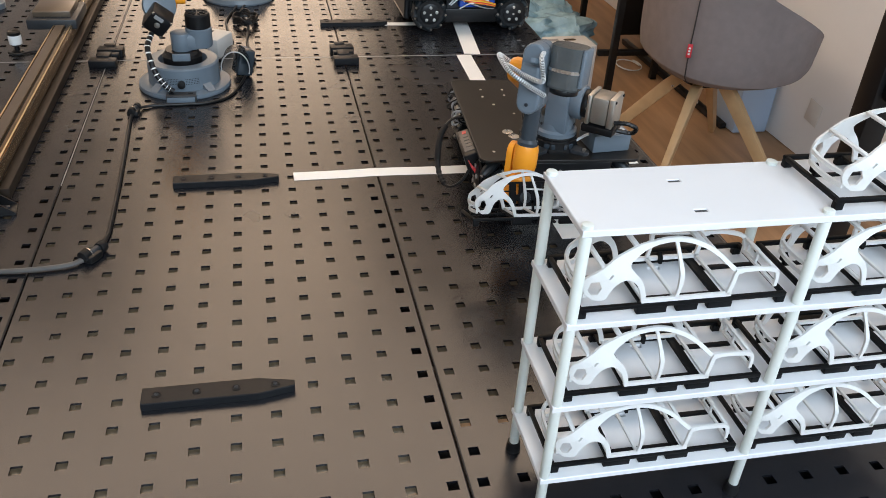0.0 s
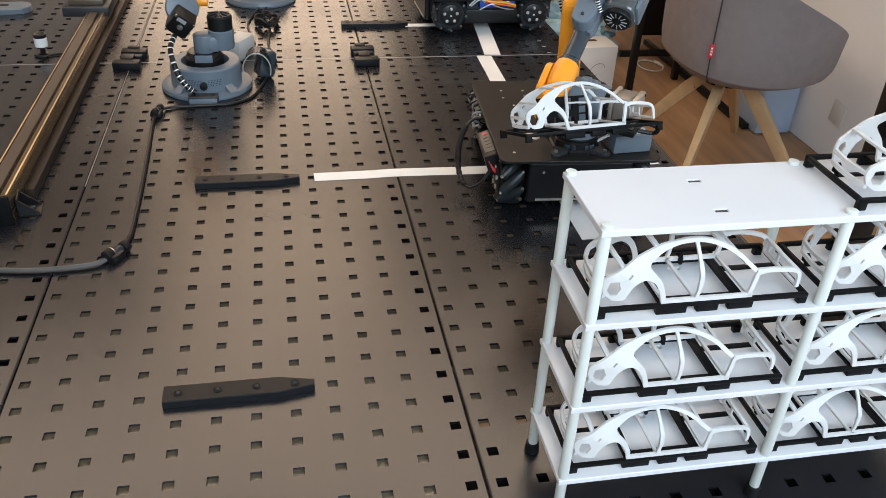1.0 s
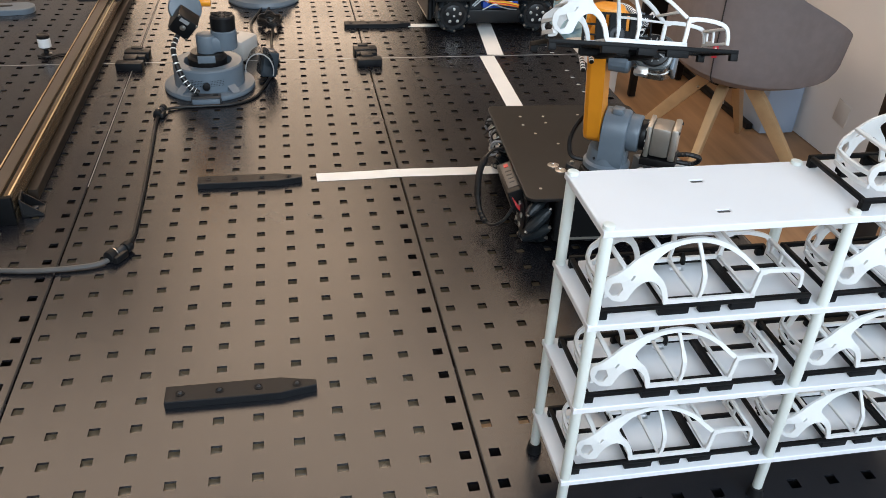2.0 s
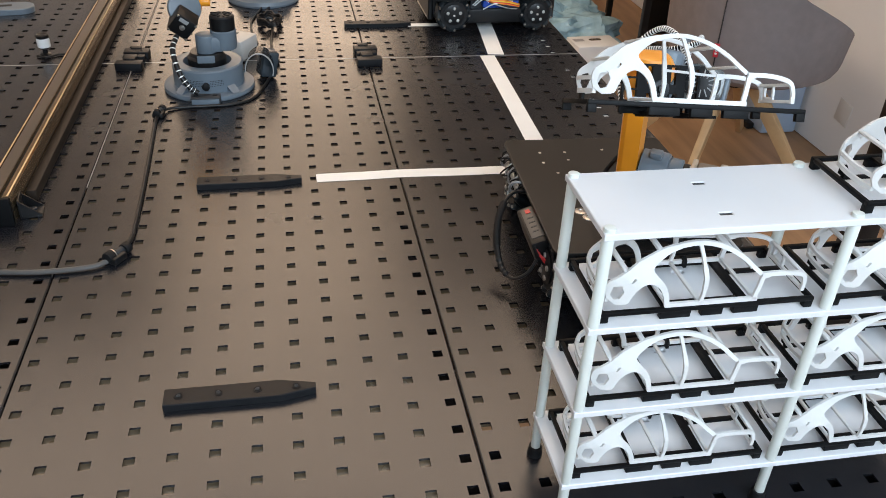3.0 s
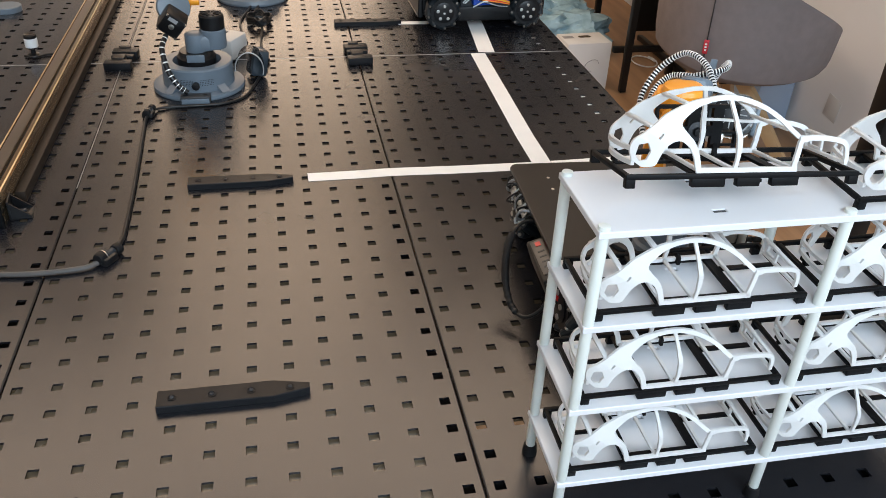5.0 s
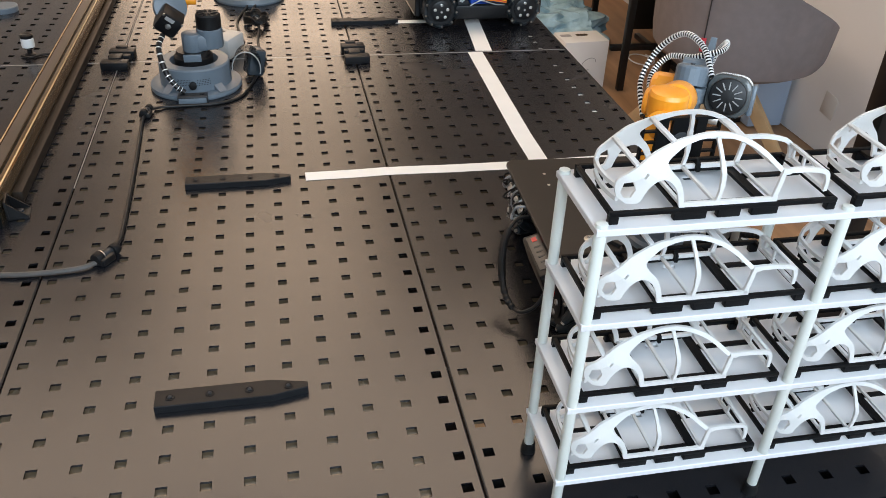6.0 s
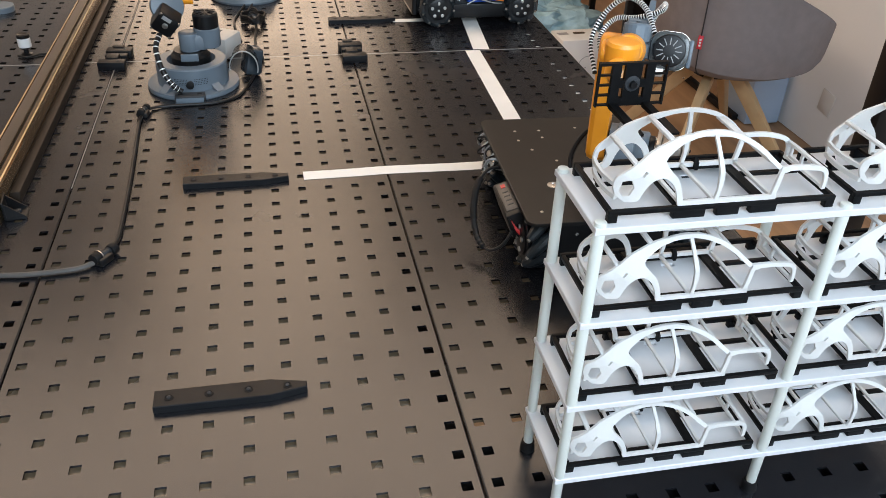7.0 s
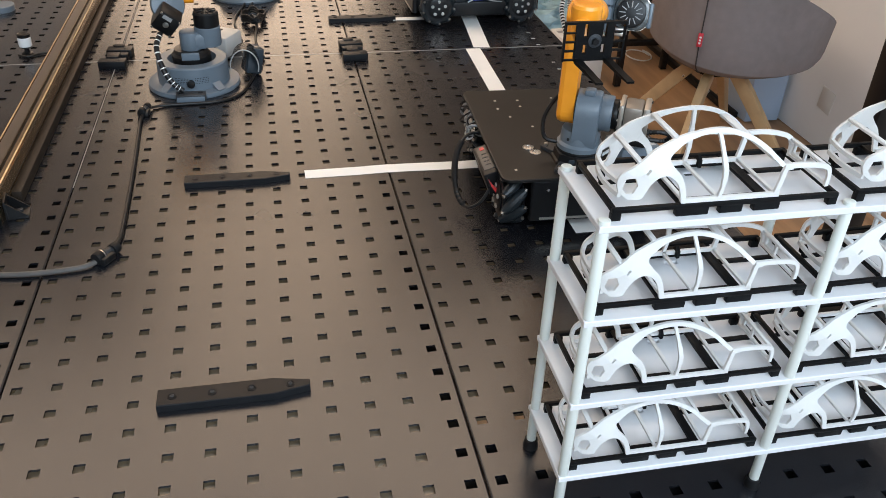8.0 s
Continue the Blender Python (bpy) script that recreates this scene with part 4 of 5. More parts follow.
    part("cover_band", prism(rounded(0.0435, 0.0415, 0.0145, 8), 0.004, pose(0.040, 0.018, 0.004) @ RX90), M["steel"], em, "bright clamp band", False)
    part("side_plate", box(0.005, 0.046, 0.030, pose(0.0620, 0.021, 0.003), 0.002), M["blue_grey"], em, "blue-grey side plate")
    part("connector", box(0.016, 0.012, 0.010, pose(0.030, -0.004, -0.0195), 0.002), M["steel"], em, "bright metal connector under the motor")
    part("motor_arm", box(0.030, 0.022, 0.020, pose(0.018, 0.008, 0.002), 0.004), M["blue_grey"], fa)
    part("fin", prism([(-0.007, 0), (0.007, 0), (0.004, 0.046), (-0.002, 0.046)], 0.006, pose(0.012, 0.016, 0.010, 70, 0, 0), 0.001), M["blue_grey"], fa, "", False)
    for k, pts in enumerate(([(-0.034, -0.006, -0.030), (-0.046, 0.014, 0.004), (-0.036, 0.020, 0.036), (-0.014, 0.010, 0.054), (0.008, -0.004, 0.044), (0.022, -0.018, 0.020)],
                             [(-0.026, -0.010, -0.020), (-0.036, 0.004, 0.008), (-0.024, 0.010, 0.030), (0.000, 0.004, 0.034), (0.024, 0.004, 0.044), (0.026, 0.018, 0.052), (0.018, 0.030, 0.040), (0.014, 0.034, 0.022)])):
        line = smooth_line(pts, 20)
        hose = part("cable_hose", tube(line, 0.0025, 10), M["cable"], fa, "black and silver banded cable hose")
        for i in range(1, len(line) - 1, 2):
            a, b = line[i], line[i + 1]
            part("hose_band", tube([a, a + (b - a) * 0.80], 0.0030, 10), M["hose"], hose)
    # wrist: joint at the origin, hangs towards the fork
    wr = part("wrist", lathe([(0.0125, -0.014), (0.0158, -0.012), (0.0165, -0.009), (0.0165, 0.005), (0.0150, 0.0082), (0.0110, 0.0090), (0.002, 0.0092)], 36, pose(0, 0, 0)), M["orange"], t, "rounded orange wrist")
    part("wrist_flange", cyl(0.0120, 0.022, pose(0, -0.015, -0.017, 62, 0, 0), None, 28, 0.002), M["orange"], wr)
    # fork carriage: origin at the wrist
    fk = part("fork_plate", fork_plate(), M["black_plastic"], t, "black printed fork carriage with two tines", False)
    for x in (-0.0165, 0.0165):
        part("tine", prism([(0, 0), (0.066, 0.0018), (0.066, 0.0040), (0.0, 0.0050)], 0.0075, pose(x + 0.00375, -0.032, -0.0445, 90, 0, -90)), M["black_plastic"], fk, "", False)
    part("fork_boss", cyl(0.0075, 0.014, pose(0, -0.026, -0.021) @ RX90, None, 24, 0.001), M["dark_grey"], fk)
    part("fork_nut", cyl(0.0036, 0.004, pose(0, -0.0345, -0.021) @ RX90, None, 6), M["chassis"], fk)
    return t, {"turret": tur, "upper": ua, "fore": fa, "wrist": wr, "fork": fk}


def fork_plate():
    """Upright carriage: a central web, two side ladders."""
    bm = bmesh.new()
    y = -0.030
    box(0.016, 0.004, 0.036, pose(0, y, -0.021), 0, bm)
    for z, w in ((-0.021, 0.040), (-0.0385, 0.034)):
        box(w, 0.0038, 0.008, pose(0, y, z), 0, bm)
    for s in (-1, 1):
        box(0.0085, 0.0042, 0.041, pose(s * 0.0165, y, -0.0225), 0, bm)
        box(0.0018, 0.0040, 0.041, pose(s * 0.0326, y, -0.0225), 0, bm)
        for k in range(5):
            box(0.0135, 0.0036, 0.0016, pose(s * 0.0262, y, -0.0030 - 0.0096 * k), 0, bm)
    box(0.067, 0.0044, 0.0020, pose(0, y, -0.0020), 0, bm)
    return bm


arm, LINK = build_arm()


def gearbox():
    t = thing("control_box", pose(0, 0, 0), "small blue-grey control box on the robot deck", "control box")
    part("case", box(0.056, 0.050, 0.026, pose(0, 0, 0.013), 0.002), M["blue_grey"], t)
    part("top_plate", box(0.046, 0.040, 0.0012, pose(0, 0, 0.0264), 0.0004), M["pale_grey"], t)
    part("red_button", cyl(0.0050, 0.005, pose(-0.012, -0.010, 0.0292), None, 16, 0.0008), M["red_plug"], t, "small red button")
    part("white_label", box(0.018, 0.012, 0.0006, pose(-0.010, 0.008, 0.0273)), M["carton"], t)
    for k in range(3):
        part("print_bar", box(0.014, 0.0020, 0.0005, pose(0.010, -0.010 + 0.007 * k, 0.0272)), M["dark_grey"], t)
    return t


control_box = gearbox()


# ---- keyed motion ----
AGV_ROWS = [(0.0, 0.2434, 0.495, -4.0), (0.5, 0.2434, 0.495, -4.0), (1.0, 0.2440, 0.494, -4.0), (1.3, 0.2460, 0.470, -3.7), (1.5, 0.2475, 0.4505, -3.4), (2.2, 0.2455, 0.368, -2.8),
            (3.0, 0.2430, 0.2715, -2.2), (3.5, 0.2427, 0.2135, -2.2), (3.8, 0.2425, 0.195, -2.2), (4.5, 0.2424, 0.1925, -2.2), (5.8, 0.2422, 0.194, -2.2), (6.1, 0.2420, 0.2050, -2.2), (6.5, 0.2418, 0.2617, -2.2),
            (7.0, 0.2400, 0.3240, -2.2), (7.5, 0.2375, 0.374, -2.3), (8.0, 0.2351, 0.4277, -2.4)]
# pallet: x, y, z of the underside, yaw, how far its near edge is lifted, and its lean to the right
TOP = LEVELS[3] + 0.0003
PALLET_ROWS = [(0.0, 0.1560, 0.2210, 0.0700, -2.0, 21.0, 0.6), (0.3, 0.1530, 0.2180, 0.0850, 1.0, 22.0, 0.6), (0.6, 0.1600, 0.2050, 0.1290, 7.0, 20.0, 0.6), (0.8, 0.1690, 0.2130, 0.1560, 9.0, 20.0, 0.8), (1.0, 0.1720, 0.2150, 0.1870, 9.0, 20.0, 0.8),
               (1.2, 0.1620, 0.1830, 0.2400, 5.8, 19.0, 3.0), (1.5, 0.1560, 0.1420, 0.3032, 0.7, 19.0, 3.0), (1.7, 0.1500, 0.1060, 0.3270, -3.5, 20.0, 2.6), (2.2, 0.1485, 0.0510, 0.3290, -5.0, 21.0, 3.3), (2.8, 0.1457, -0.0166, 0.3232, -5.0, 22.0, 3.3),
               (3.2, 0.1478, -0.0635, 0.3220, -4.5, 21.8, 2.1), (3.5, 0.1512, -0.0932, 0.3224, -3.8, 21.6, 2.1), (4.0, 0.1530, -0.1140, 0.3236, -4.2, 22.0, 2.1), (4.5, 0.1538, -0.1165, 0.3232, -4.5, 22.2, 2.1), (4.7, 0.1548, -0.1165, 0.3205, -4.2, 22.0, 2.1),
               (5.1, 0.1490, -0.1190, 0.3060, -1.5, 9.0, 0.8), (5.4, PAL_X, PAL_Y, TOP, 0.0, 0.0, 0.0), (8.0, PAL_X, PAL_Y, TOP, 0.0, 0.0, 0.0)]
# wrist place while the pallet stands on the rack
WRIST_ROWS = [(5.8, 0.1560, -0.0200, 0.3180), (6.1, 0.1600, -0.0080, 0.3200), (6.5, 0.1610, 0.0300, 0.3230), (7.0, 0.1660, 0.1000, 0.3210), (7.5, 0.1690, 0.1620, 0.3190), (8.0, 0.1720, 0.2200, 0.3180)]
FORK_TO_PALLET = Vector((0.0, -0.0740, -0.0420))


def between(rows, t):
    """Smooth values between rows of (t, ...)."""
    if t <= rows[0][0]:
        return rows[0][1:]
    for i in range(len(rows) - 1):
        a, b = rows[i], rows[i + 1]
        if t <= b[0]:
            h = b[0] - a[0]
            u = (t - a[0]) / h
            pa, nb = rows[max(i - 1, 0)], rows[min(i + 2, len(rows) - 1)]
            out = []
            for k in range(1, len(a)):
                s0 = (b[k] - pa[k]) / (b[0] - pa[0])
                s1 = (nb[k] - a[k]) / (nb[0] - a[0])
                if (b[k] - a[k]) * (a[k] - pa[k]) <= 0:
                    s0 = 0
                if (nb[k] - b[k]) * (b[k] - a[k]) <= 0:
                    s1 = 0
                out.append((2 * u ** 3 - 3 * u * u + 1) * a[k] + (u ** 3 - 2 * u * u + u) * h * s0 + (-2 * u ** 3 + 3 * u * u) * b[k] + (u ** 3 - u * u) * h * s1)
            return tuple(out)
    return rows[-1][1:]


def agv_pose(t):
    x, y, rz = between(AGV_ROWS, t)
    return pose(x, y, 0.0003, 0, 0, rz)


def pallet_pose(t):
    x, y, z, rz, lift, lean = between(PALLET_ROWS, t)
    return pose(x, y, z, 0, 0, rz) @ pose(0, 0, 0, 0, lean, 0) @ pose(0, 0, 0, -lift, 0, 0)


def wrist_world(t):
    """Place and heading of the wrist in the world."""
    if t <= 5.4:
        m = pallet_pose(t)
        return m @ Vector(-FORK_TO_PALLET), between(PALLET_ROWS, t)[3:]
    start = pallet_pose(5.4) @ Vector(-FORK_TO_PALLET)
    rows = [(5.4, *start)] + WRIST_ROWS
    return Vector(between(rows, t)), (0.0, 0.0, 0.0)


def arm_poses(t):
    """Joint poses of the links in the arm's own space."""
    base = agv_pose(t) @ pose(0, ARM_Y, AGV_H)
    w, heading = wrist_world(t)
    local = base.inverted() @ w
    yaw = math.atan2(local.x, -local.y)
    r, z = math.hypot(local.x, local.y), local.z - SHOULDER
    d = min(math.hypot(r, z), UPPER + FORE - 0.001)
    up = math.atan2(r, z)
    a = math.acos((UPPER ** 2 + d * d - FORE ** 2) / (2 * UPPER * d))
    lean = up - a
    ez, er = UPPER * math.cos(lean), UPPER * math.sin(lean)
    pitch = math.atan2(z - ez, r - er)
    turn = pose(0, 0, 0, 0, 0, math.degrees(yaw))
    rz = heading[0] - between(AGV_ROWS, t)[2]
    return base, {"turret": turn,
                  "upper": turn @ pose(0, 0, SHOULDER, math.degrees(lean), 0, 0),
                  "fore": turn @ pose(0, -er, SHOULDER + ez, -math.degrees(pitch), 0, 0),
                  "wrist": turn @ pose(0, -r, local.z),
                  "fork": pose(local.x, local.y, local.z, 0, 0, rz) @ pose(0, 0, 0, 0, heading[2], 0) @ pose(0, 0, 0, -heading[1], 0, 0)}


# ---- the standing arm at the left ----
def standing_arm():
    t = thing("robot_arm", pose(-0.2975, 0.8740, 0.0003), "blue-grey six-axis desktop robot arm on a round drum base", "robot arm", "robot arms")
    part("base_disc", lathe([(0.079, 0), (0.080, 0.003), (0.079, 0.008), (0.072, 0.0095), (0.066, 0.0098)], 64), M["blue_grey"], t, "round blue-grey base disc")
    drum = part("drum", lathe([(0.062, 0.0098), (0.0615, 0.046), (0.059, 0.0485), (0.042, 0.0490), (0.040, 0.044), (0.038, 0.030)], 64), M["blue_grey"], t, "blue-grey drum with a perforated grille")
    for j in range(4):
        for i in range(22):
            if 9 <= i <= 12 and j > 1:
                continue
            a = radians(-90 - 26 + i * 2.5)
            part("grille_hole", cyl(0.00075, 0.0012, pose(0.0615 * math.cos(a), 0.0615 * math.sin(a), 0.0225 + 0.0030 * j, 90, 0, math.degrees(a) + 90), None, 6), M["rubber"], drum, "", False)
    for a in (-130, -50, 40, 140):
        part("foot_wedge", prism([(0, 0), (0.018, 0), (0.0, 0.011)], 0.016, pose(0.059 * math.cos(radians(a)), 0.059 * math.sin(radians(a)), 0.0096, 0, 0, a) @ pose(0, 0.008, 0, 90, 0, 0)), M["blue_grey"], t, "", False)
    # socket block in front
    sk = part("socket_block", box(0.050, 0.020, 0.014, pose(-0.002, -0.083, 0.0072), 0.0012), M["dark_grey"], t, "dark socket block on the front of the base")
    part("block_front", box(0.046, 0.001, 0.009, pose(-0.002, -0.0935, 0.0068), 0.0003), M["blue_grey"], sk)
    for x in (-0.018, 0.014):
        part("slot", box(0.008, 0.005, 0.0006, pose(x, -0.082, 0.0145)), M["rubber"], sk)
    plug = part("round_plug", cyl(0.0058, 0.010, pose(-0.001, -0.062, 0.024) @ RX90, None, 18, 0.001), M["cable"], t, "black round plug")
    part("plug_ring", lathe([(0.0035, 0), (0.0066, 0.001), (0.0066, 0.004), (0.0035, 0.005)], 18, pose(-0.001, -0.066, 0.024) @ RX90), M["rubber"], plug)
    # rotating column
    col = part("column", lathe([(0.033, 0.030), (0.034, 0.056), (0.030, 0.060), (0.028, 0.066)], 40), M["chassis"], t, "black rotating collar")
    part("collar_face", box(0.030, 0.004, 0.013, pose(0.001, -0.033, 0.061), 0.001), M["blue_grey"], col)
    sh = part("shoulder_body", box(0.038, 0.036, 0.030, pose(0.014, 0.0, 0.081), 0.008), M["blue_grey"], t, "rounded blue-grey shoulder housing")
    part("shoulder_drum", cyl(0.0185, 0.034, pose(0.002, -0.002, 0.080), None, 36, 0.003), M["blue_grey"], sh)
    tw = part("motor_tower", lathe([(0.0215, 0.060), (0.0225, 0.064), (0.0225, 0.092), (0.0205, 0.094)], 36, pose(0.032, 0.004, 0.010)), M["blue_grey"], t, "upright motor tower with a black ribbed cap")
    part("motor_can", lathe([(0.0205, 0.093), (0.0215, 0.095), (0.0215, 0.116), (0.0195, 0.119), (0.006, 0.1195)], 36, pose(0.032, 0.004, 0.010)), M["chassis"], tw)
    for k in range(10):
        part("cap_rib", box(0.012, 0.0020, 0.0024, pose(0.032, 0.004, 0.1298, 0, 0, k * 36) @ pose(0.0115, 0, 0), 0.0004), M["chassis"], tw)
    # tilted square motor in front of the orange arm
    mo = part("square_motor", box(0.039, 0.034, 0.039, pose(-0.032, -0.012, 0.121, 18, 38, 8), 0.004), M["chassis"], t, "black square stepper motor with silver shaft")
    face = pose(-0.032, -0.011, 0.121, 18, 38, 8)
    part("shaft_end", cyl(0.0050, 0.0020, face @ pose(0.0, -0.0185, 0.0) @ RX90, None, 20, 0.0004), M["steel"], mo)
    part("type_label", box(0.016, 0.0006, 0.007, face @ pose(-0.004, -0.0183, 0.0125)), M["cable_grey"], mo, "small grey printed label")
    for sx in (-1, 1):
        for sz in (-1, 1):
            part("motor_bolt", cyl(0.0022, 0.002, face @ pose(sx * 0.0165, -0.0182, sz * 0.0165) @ RX90, None, 10), M["steel"], mo)
    ring = part("motor_ring", cyl(0.0285, 0.012, pose(-0.030, 0.012, 0.138) @ pose(0, 0, 0, 70, 0, 22), None, 40, 0.002), M["blue_grey"], t)
    ua = part("upper_arm", prism(capsule(0.024, 0.020, 0.125), 0.028, pose(-0.030, 0.050, 0.132, 78, 0, 12), 0.004), M["orange"], t, "orange painted upper arm", False)
    part("knuckle", cyl(0.008, 0.018, pose(0.004, 0.030, 0.144) @ RY90, None, 20, 0.001), M["orange"], ua)
    fa = part("forearm", prism(capsule(0.026, 0.022, 0.080), 0.036, pose(0.020, 0.105, 0.165, 80, 0, -70), 0.004), M["blue_grey"], t, "blue-grey forearm resting behind", False)
    part("label_plate", box(0.034, 0.020, 0.001, pose(0.030, 0.090, 0.203, 8, 0, 4)), M["carton"], fa, "white label")
    # banded loom from the motor to the plug
    loom = smooth_line([(-0.044, -0.026, 0.102), (-0.051, -0.048, 0.084), (-0.042, -0.070, 0.052), (-0.028, -0.079, 0.030), (-0.014, -0.080, 0.018)], 9)
    part("loom", tube(loom, 0.0046, 12), M["cable"], t, "black cable loom with silver bands")
    for k in range(2, 35, 3):
        a, b = loom[k], loom[k + 1]
        part("band", tube([a, a + (b - a) * 0.50], 0.0050, 12), M["hose"], t)
    # ribbon cable loop and connector pad behind
    rb = bmesh.new()
    prev = None
    for i in range(25):
        a = radians(-20 + i * 8.6)
        q = [rb.verts.new((0.090 + 0.024 * math.cos(a) + 0.002 * j, -0.006 + j * 0.042, 0.030 + 0.030 * math.sin(a))) for j in (0, 1)]
        if prev:
            rb.faces.new((prev[0], prev[1], q[1], q[0]))
        prev = q
    bmesh.ops.solidify(rb, geom=rb.faces[:], thickness=0.0012)
    part("connector_pad", box(0.030, 0.034, 0.048, pose(0.104, 0.040, 0.027, 0, 12, 20), 0.004), M["slate"], t, "dark slate connector pad")
    part("ribbon_cable", rb, M["slate"], t, "wide black ribbon cable loop", False)
    edge = [Vector((0.090 + 0.0248 * math.cos(radians(-20 + i * 8.6)), -0.008, 0.030 + 0.0308 * math.sin(radians(-20 + i * 8.6)))) for i in range(25)]
    part("pale_wire", tube(edge, 0.0012, 6), M["cable_grey"], t)
    return t


standing_arm()


def terminal_box():
    t = thing("terminal_box", pose(-0.262, 1.035, 0.0003, 0, 0, -28), "pale grey plastic terminal box behind the drum base", "terminal box")
    part("case", box(0.080, 0.064, 0.042, pose(0, 0, 0.021), 0.007), M["case_white"], t)
    part("top_recess", box(0.030, 0.020, 0.002, pose(-0.006, 0.004, 0.0422), 0.0006), M["dark_grey"], t)
    for k in range(3):
        part("socket", box(0.012, 0.003, 0.010, pose(-0.022 + k * 0.016, -0.0322, 0.024), 0.0006), M["rubber"], t)
    part("white_strip", box(0.018, 0.001, 0.004, pose(0.014, -0.0326, 0.036)), M["carton"], t)
    return t


terminal_box()


def second_arm_base():
    t = thing("arm_pedestal", pose(-0.205, 1.425, 0.0003), "blue-grey rounded pedestal of another robot arm", "pedestal")
    part("disc", lathe([(0.082, 0), (0.083, 0.004), (0.080, 0.012), (0.066, 0.016), (0.062, 0.040), (0.050, 0.044)], 48), M["blue_grey"], t)
    part("label", box(0.040, 0.0015, 0.016, pose(0, -0.0655, 0.028), 0.0003), M["carton"], t, "white label plate")
    return t


second_arm_base()


# ---- cables on the table ----
def cable(name, pts, r, mat, label):
    ob = part(name, tube(smooth_line(pts, 8), r, 10), mat)
    return tagged(ob, label, "cable", "table cables")


cable("cable", [(-0.720, 0.3200, 0.0042), (-0.600, 0.2960, 0.0042), (-0.5210, 0.2870, 0.0042), (-0.4629, 0.2800, 0.0042), (-0.4064, 0.2835, 0.0045), (-0.3850, 0.2945, 0.0050)], 0.0034, M["cable_taupe"], "grey sheathed cable curving over the steel table")
cable("cable", [(-0.3715, 0.3190, 0.0050), (-0.3660, 0.3450, 0.0036), (-0.3651, 0.3775, 0.0034), (-0.3674, 0.4866, 0.0034), (-0.3713, 0.5957, 0.0034), (-0.3756, 0.7000, 0.0034), (-0.3745, 0.7330, 0.0045)], 0.0028, M["cable"], "black cable running along the steel table")
cable("cable", [(-0.3690, 0.7560, 0.0050), (-0.3480, 0.7700, 0.0030), (-0.3000, 0.7740, 0.0026), (-0.2550, 0.7790, 0.0026), (-0.2200, 0.8050, 0.0026), (-0.2010, 0.8600, 0.0026), (-0.1850, 0.9300, 0.0030)], 0.0024, M["cable"], "black cable round the drum base")
cable("cable", [(-0.1790, 0.9350, 0.0030), (-0.1830, 1.0200, 0.0030), (-0.1880, 1.1000, 0.0030), (-0.1850, 1.2000, 0.0030), (-0.2000, 1.3000, 0.0030), (-0.1750, 1.40, 0.0030)], 0.0026, M["cable"], "black cable leading away behind the drum base")
cable("cable", [(-0.2150, 1.0900, 0.0030), (-0.2270, 1.1700, 0.0030), (-0.2300, 1.2400, 0.0030), (-0.2100, 1.3400, 0.0030), (-0.1900, 1.4600, 0.0030)], 0.0022, M["cable"], "thin black cable behind the drum base")
cable("cable", [(-0.630, 1.0450, 0.0026), (-0.6120, 1.0380, 0.0026), (-0.5900, 1.0520, 0.0026), (-0.5700, 1.0500, 0.0026), (-0.5545, 1.0520, 0.0026)], 0.0022, M["cable"], "short black sensor cable under the slotted rail")
coil = []
for i in range(60):
    a = i * 0.42
    coil.append((-0.190 + (0.022 + 0.004 * math.sin(i * 1.7)) * math.cos(a), 1.225 + (0.034 + 0.005 * math.cos(i * 0.9)) * math.sin(a), 0.004 + 0.016 * (i / 60) + 0.003 * math.sin(i * 2.1)))
tagged(part("cable_coil", tube(smooth_line(coil, 3), 0.0024, 8), M["cable"]), "tangled coil of thin black cable on the table", "cable coil", "table cables")


def cable_joint(x, y, rz, s=1.0):
    t = thing("cable_connector", pose(x, y, 0.0003, 0, 0, rz), "black inline cable connector with screw collar", "connector", "cable connectors")
    part("body", box(0.019 * s, 0.020 * s, 0.009 * s, pose(0, -0.004, 0.0047), 0.002), M["cable"], t)
    part("collar", cyl(0.0066 * s, 0.011 * s, pose(-0.001, -0.010 * s, 0.0090) @ RX90, None, 16, 0.0012), M["rubber"], t)
    part("neck", cyl(0.0045 * s, 0.014 * s, pose(0.001, 0.002 * s, 0.0080) @ RX90, None, 16, 0.0008), M["dark_grey"], t)
    part("collar", cyl(0.0068 * s, 0.009 * s, pose(0.002, 0.013 * s, 0.0076) @ RX90, None, 16, 0.0012), M["rubber"], t)
    part("bright_ring", cyl(0.0069 * s, 0.0012, pose(-0.001, -0.0055 * s, 0.0090) @ RX90, None, 16), M["steel"], t)
    return t


cable_joint(-0.3770, 0.3060, -32, 1.1)
cable_joint(-0.3725, 0.7440, -8, 0.95)
cable_joint(-0.1800, 0.9900, 8, 0.8)


def float_sensor():
    t = thing("sensor", pose(-0.6165, 1.0560, 0.0003), "small upright sensor with white sleeve and black cap", "sensor")
    part("stem", lathe([(0.0105, 0), (0.0105, 0.003), (0.0050, 0.005), (0.0045, 0.012), (0.0095, 0.014), (0.0100, 0.017)], 20), M["chassis"], t)
    part("sleeve", lathe([(0.0115, 0.017), (0.0118, 0.018), (0.0118, 0.033), (0.0112, 0.034)], 24), M["carton"], t, "white sleeve")
    part("cap", lathe([(0.0108, 0.034), (0.0120, 0.035), (0.0120, 0.040), (0.0095, 0.042), (0.006, 0.0405)], 24), M["chassis"], t)
    return t


float_sensor()


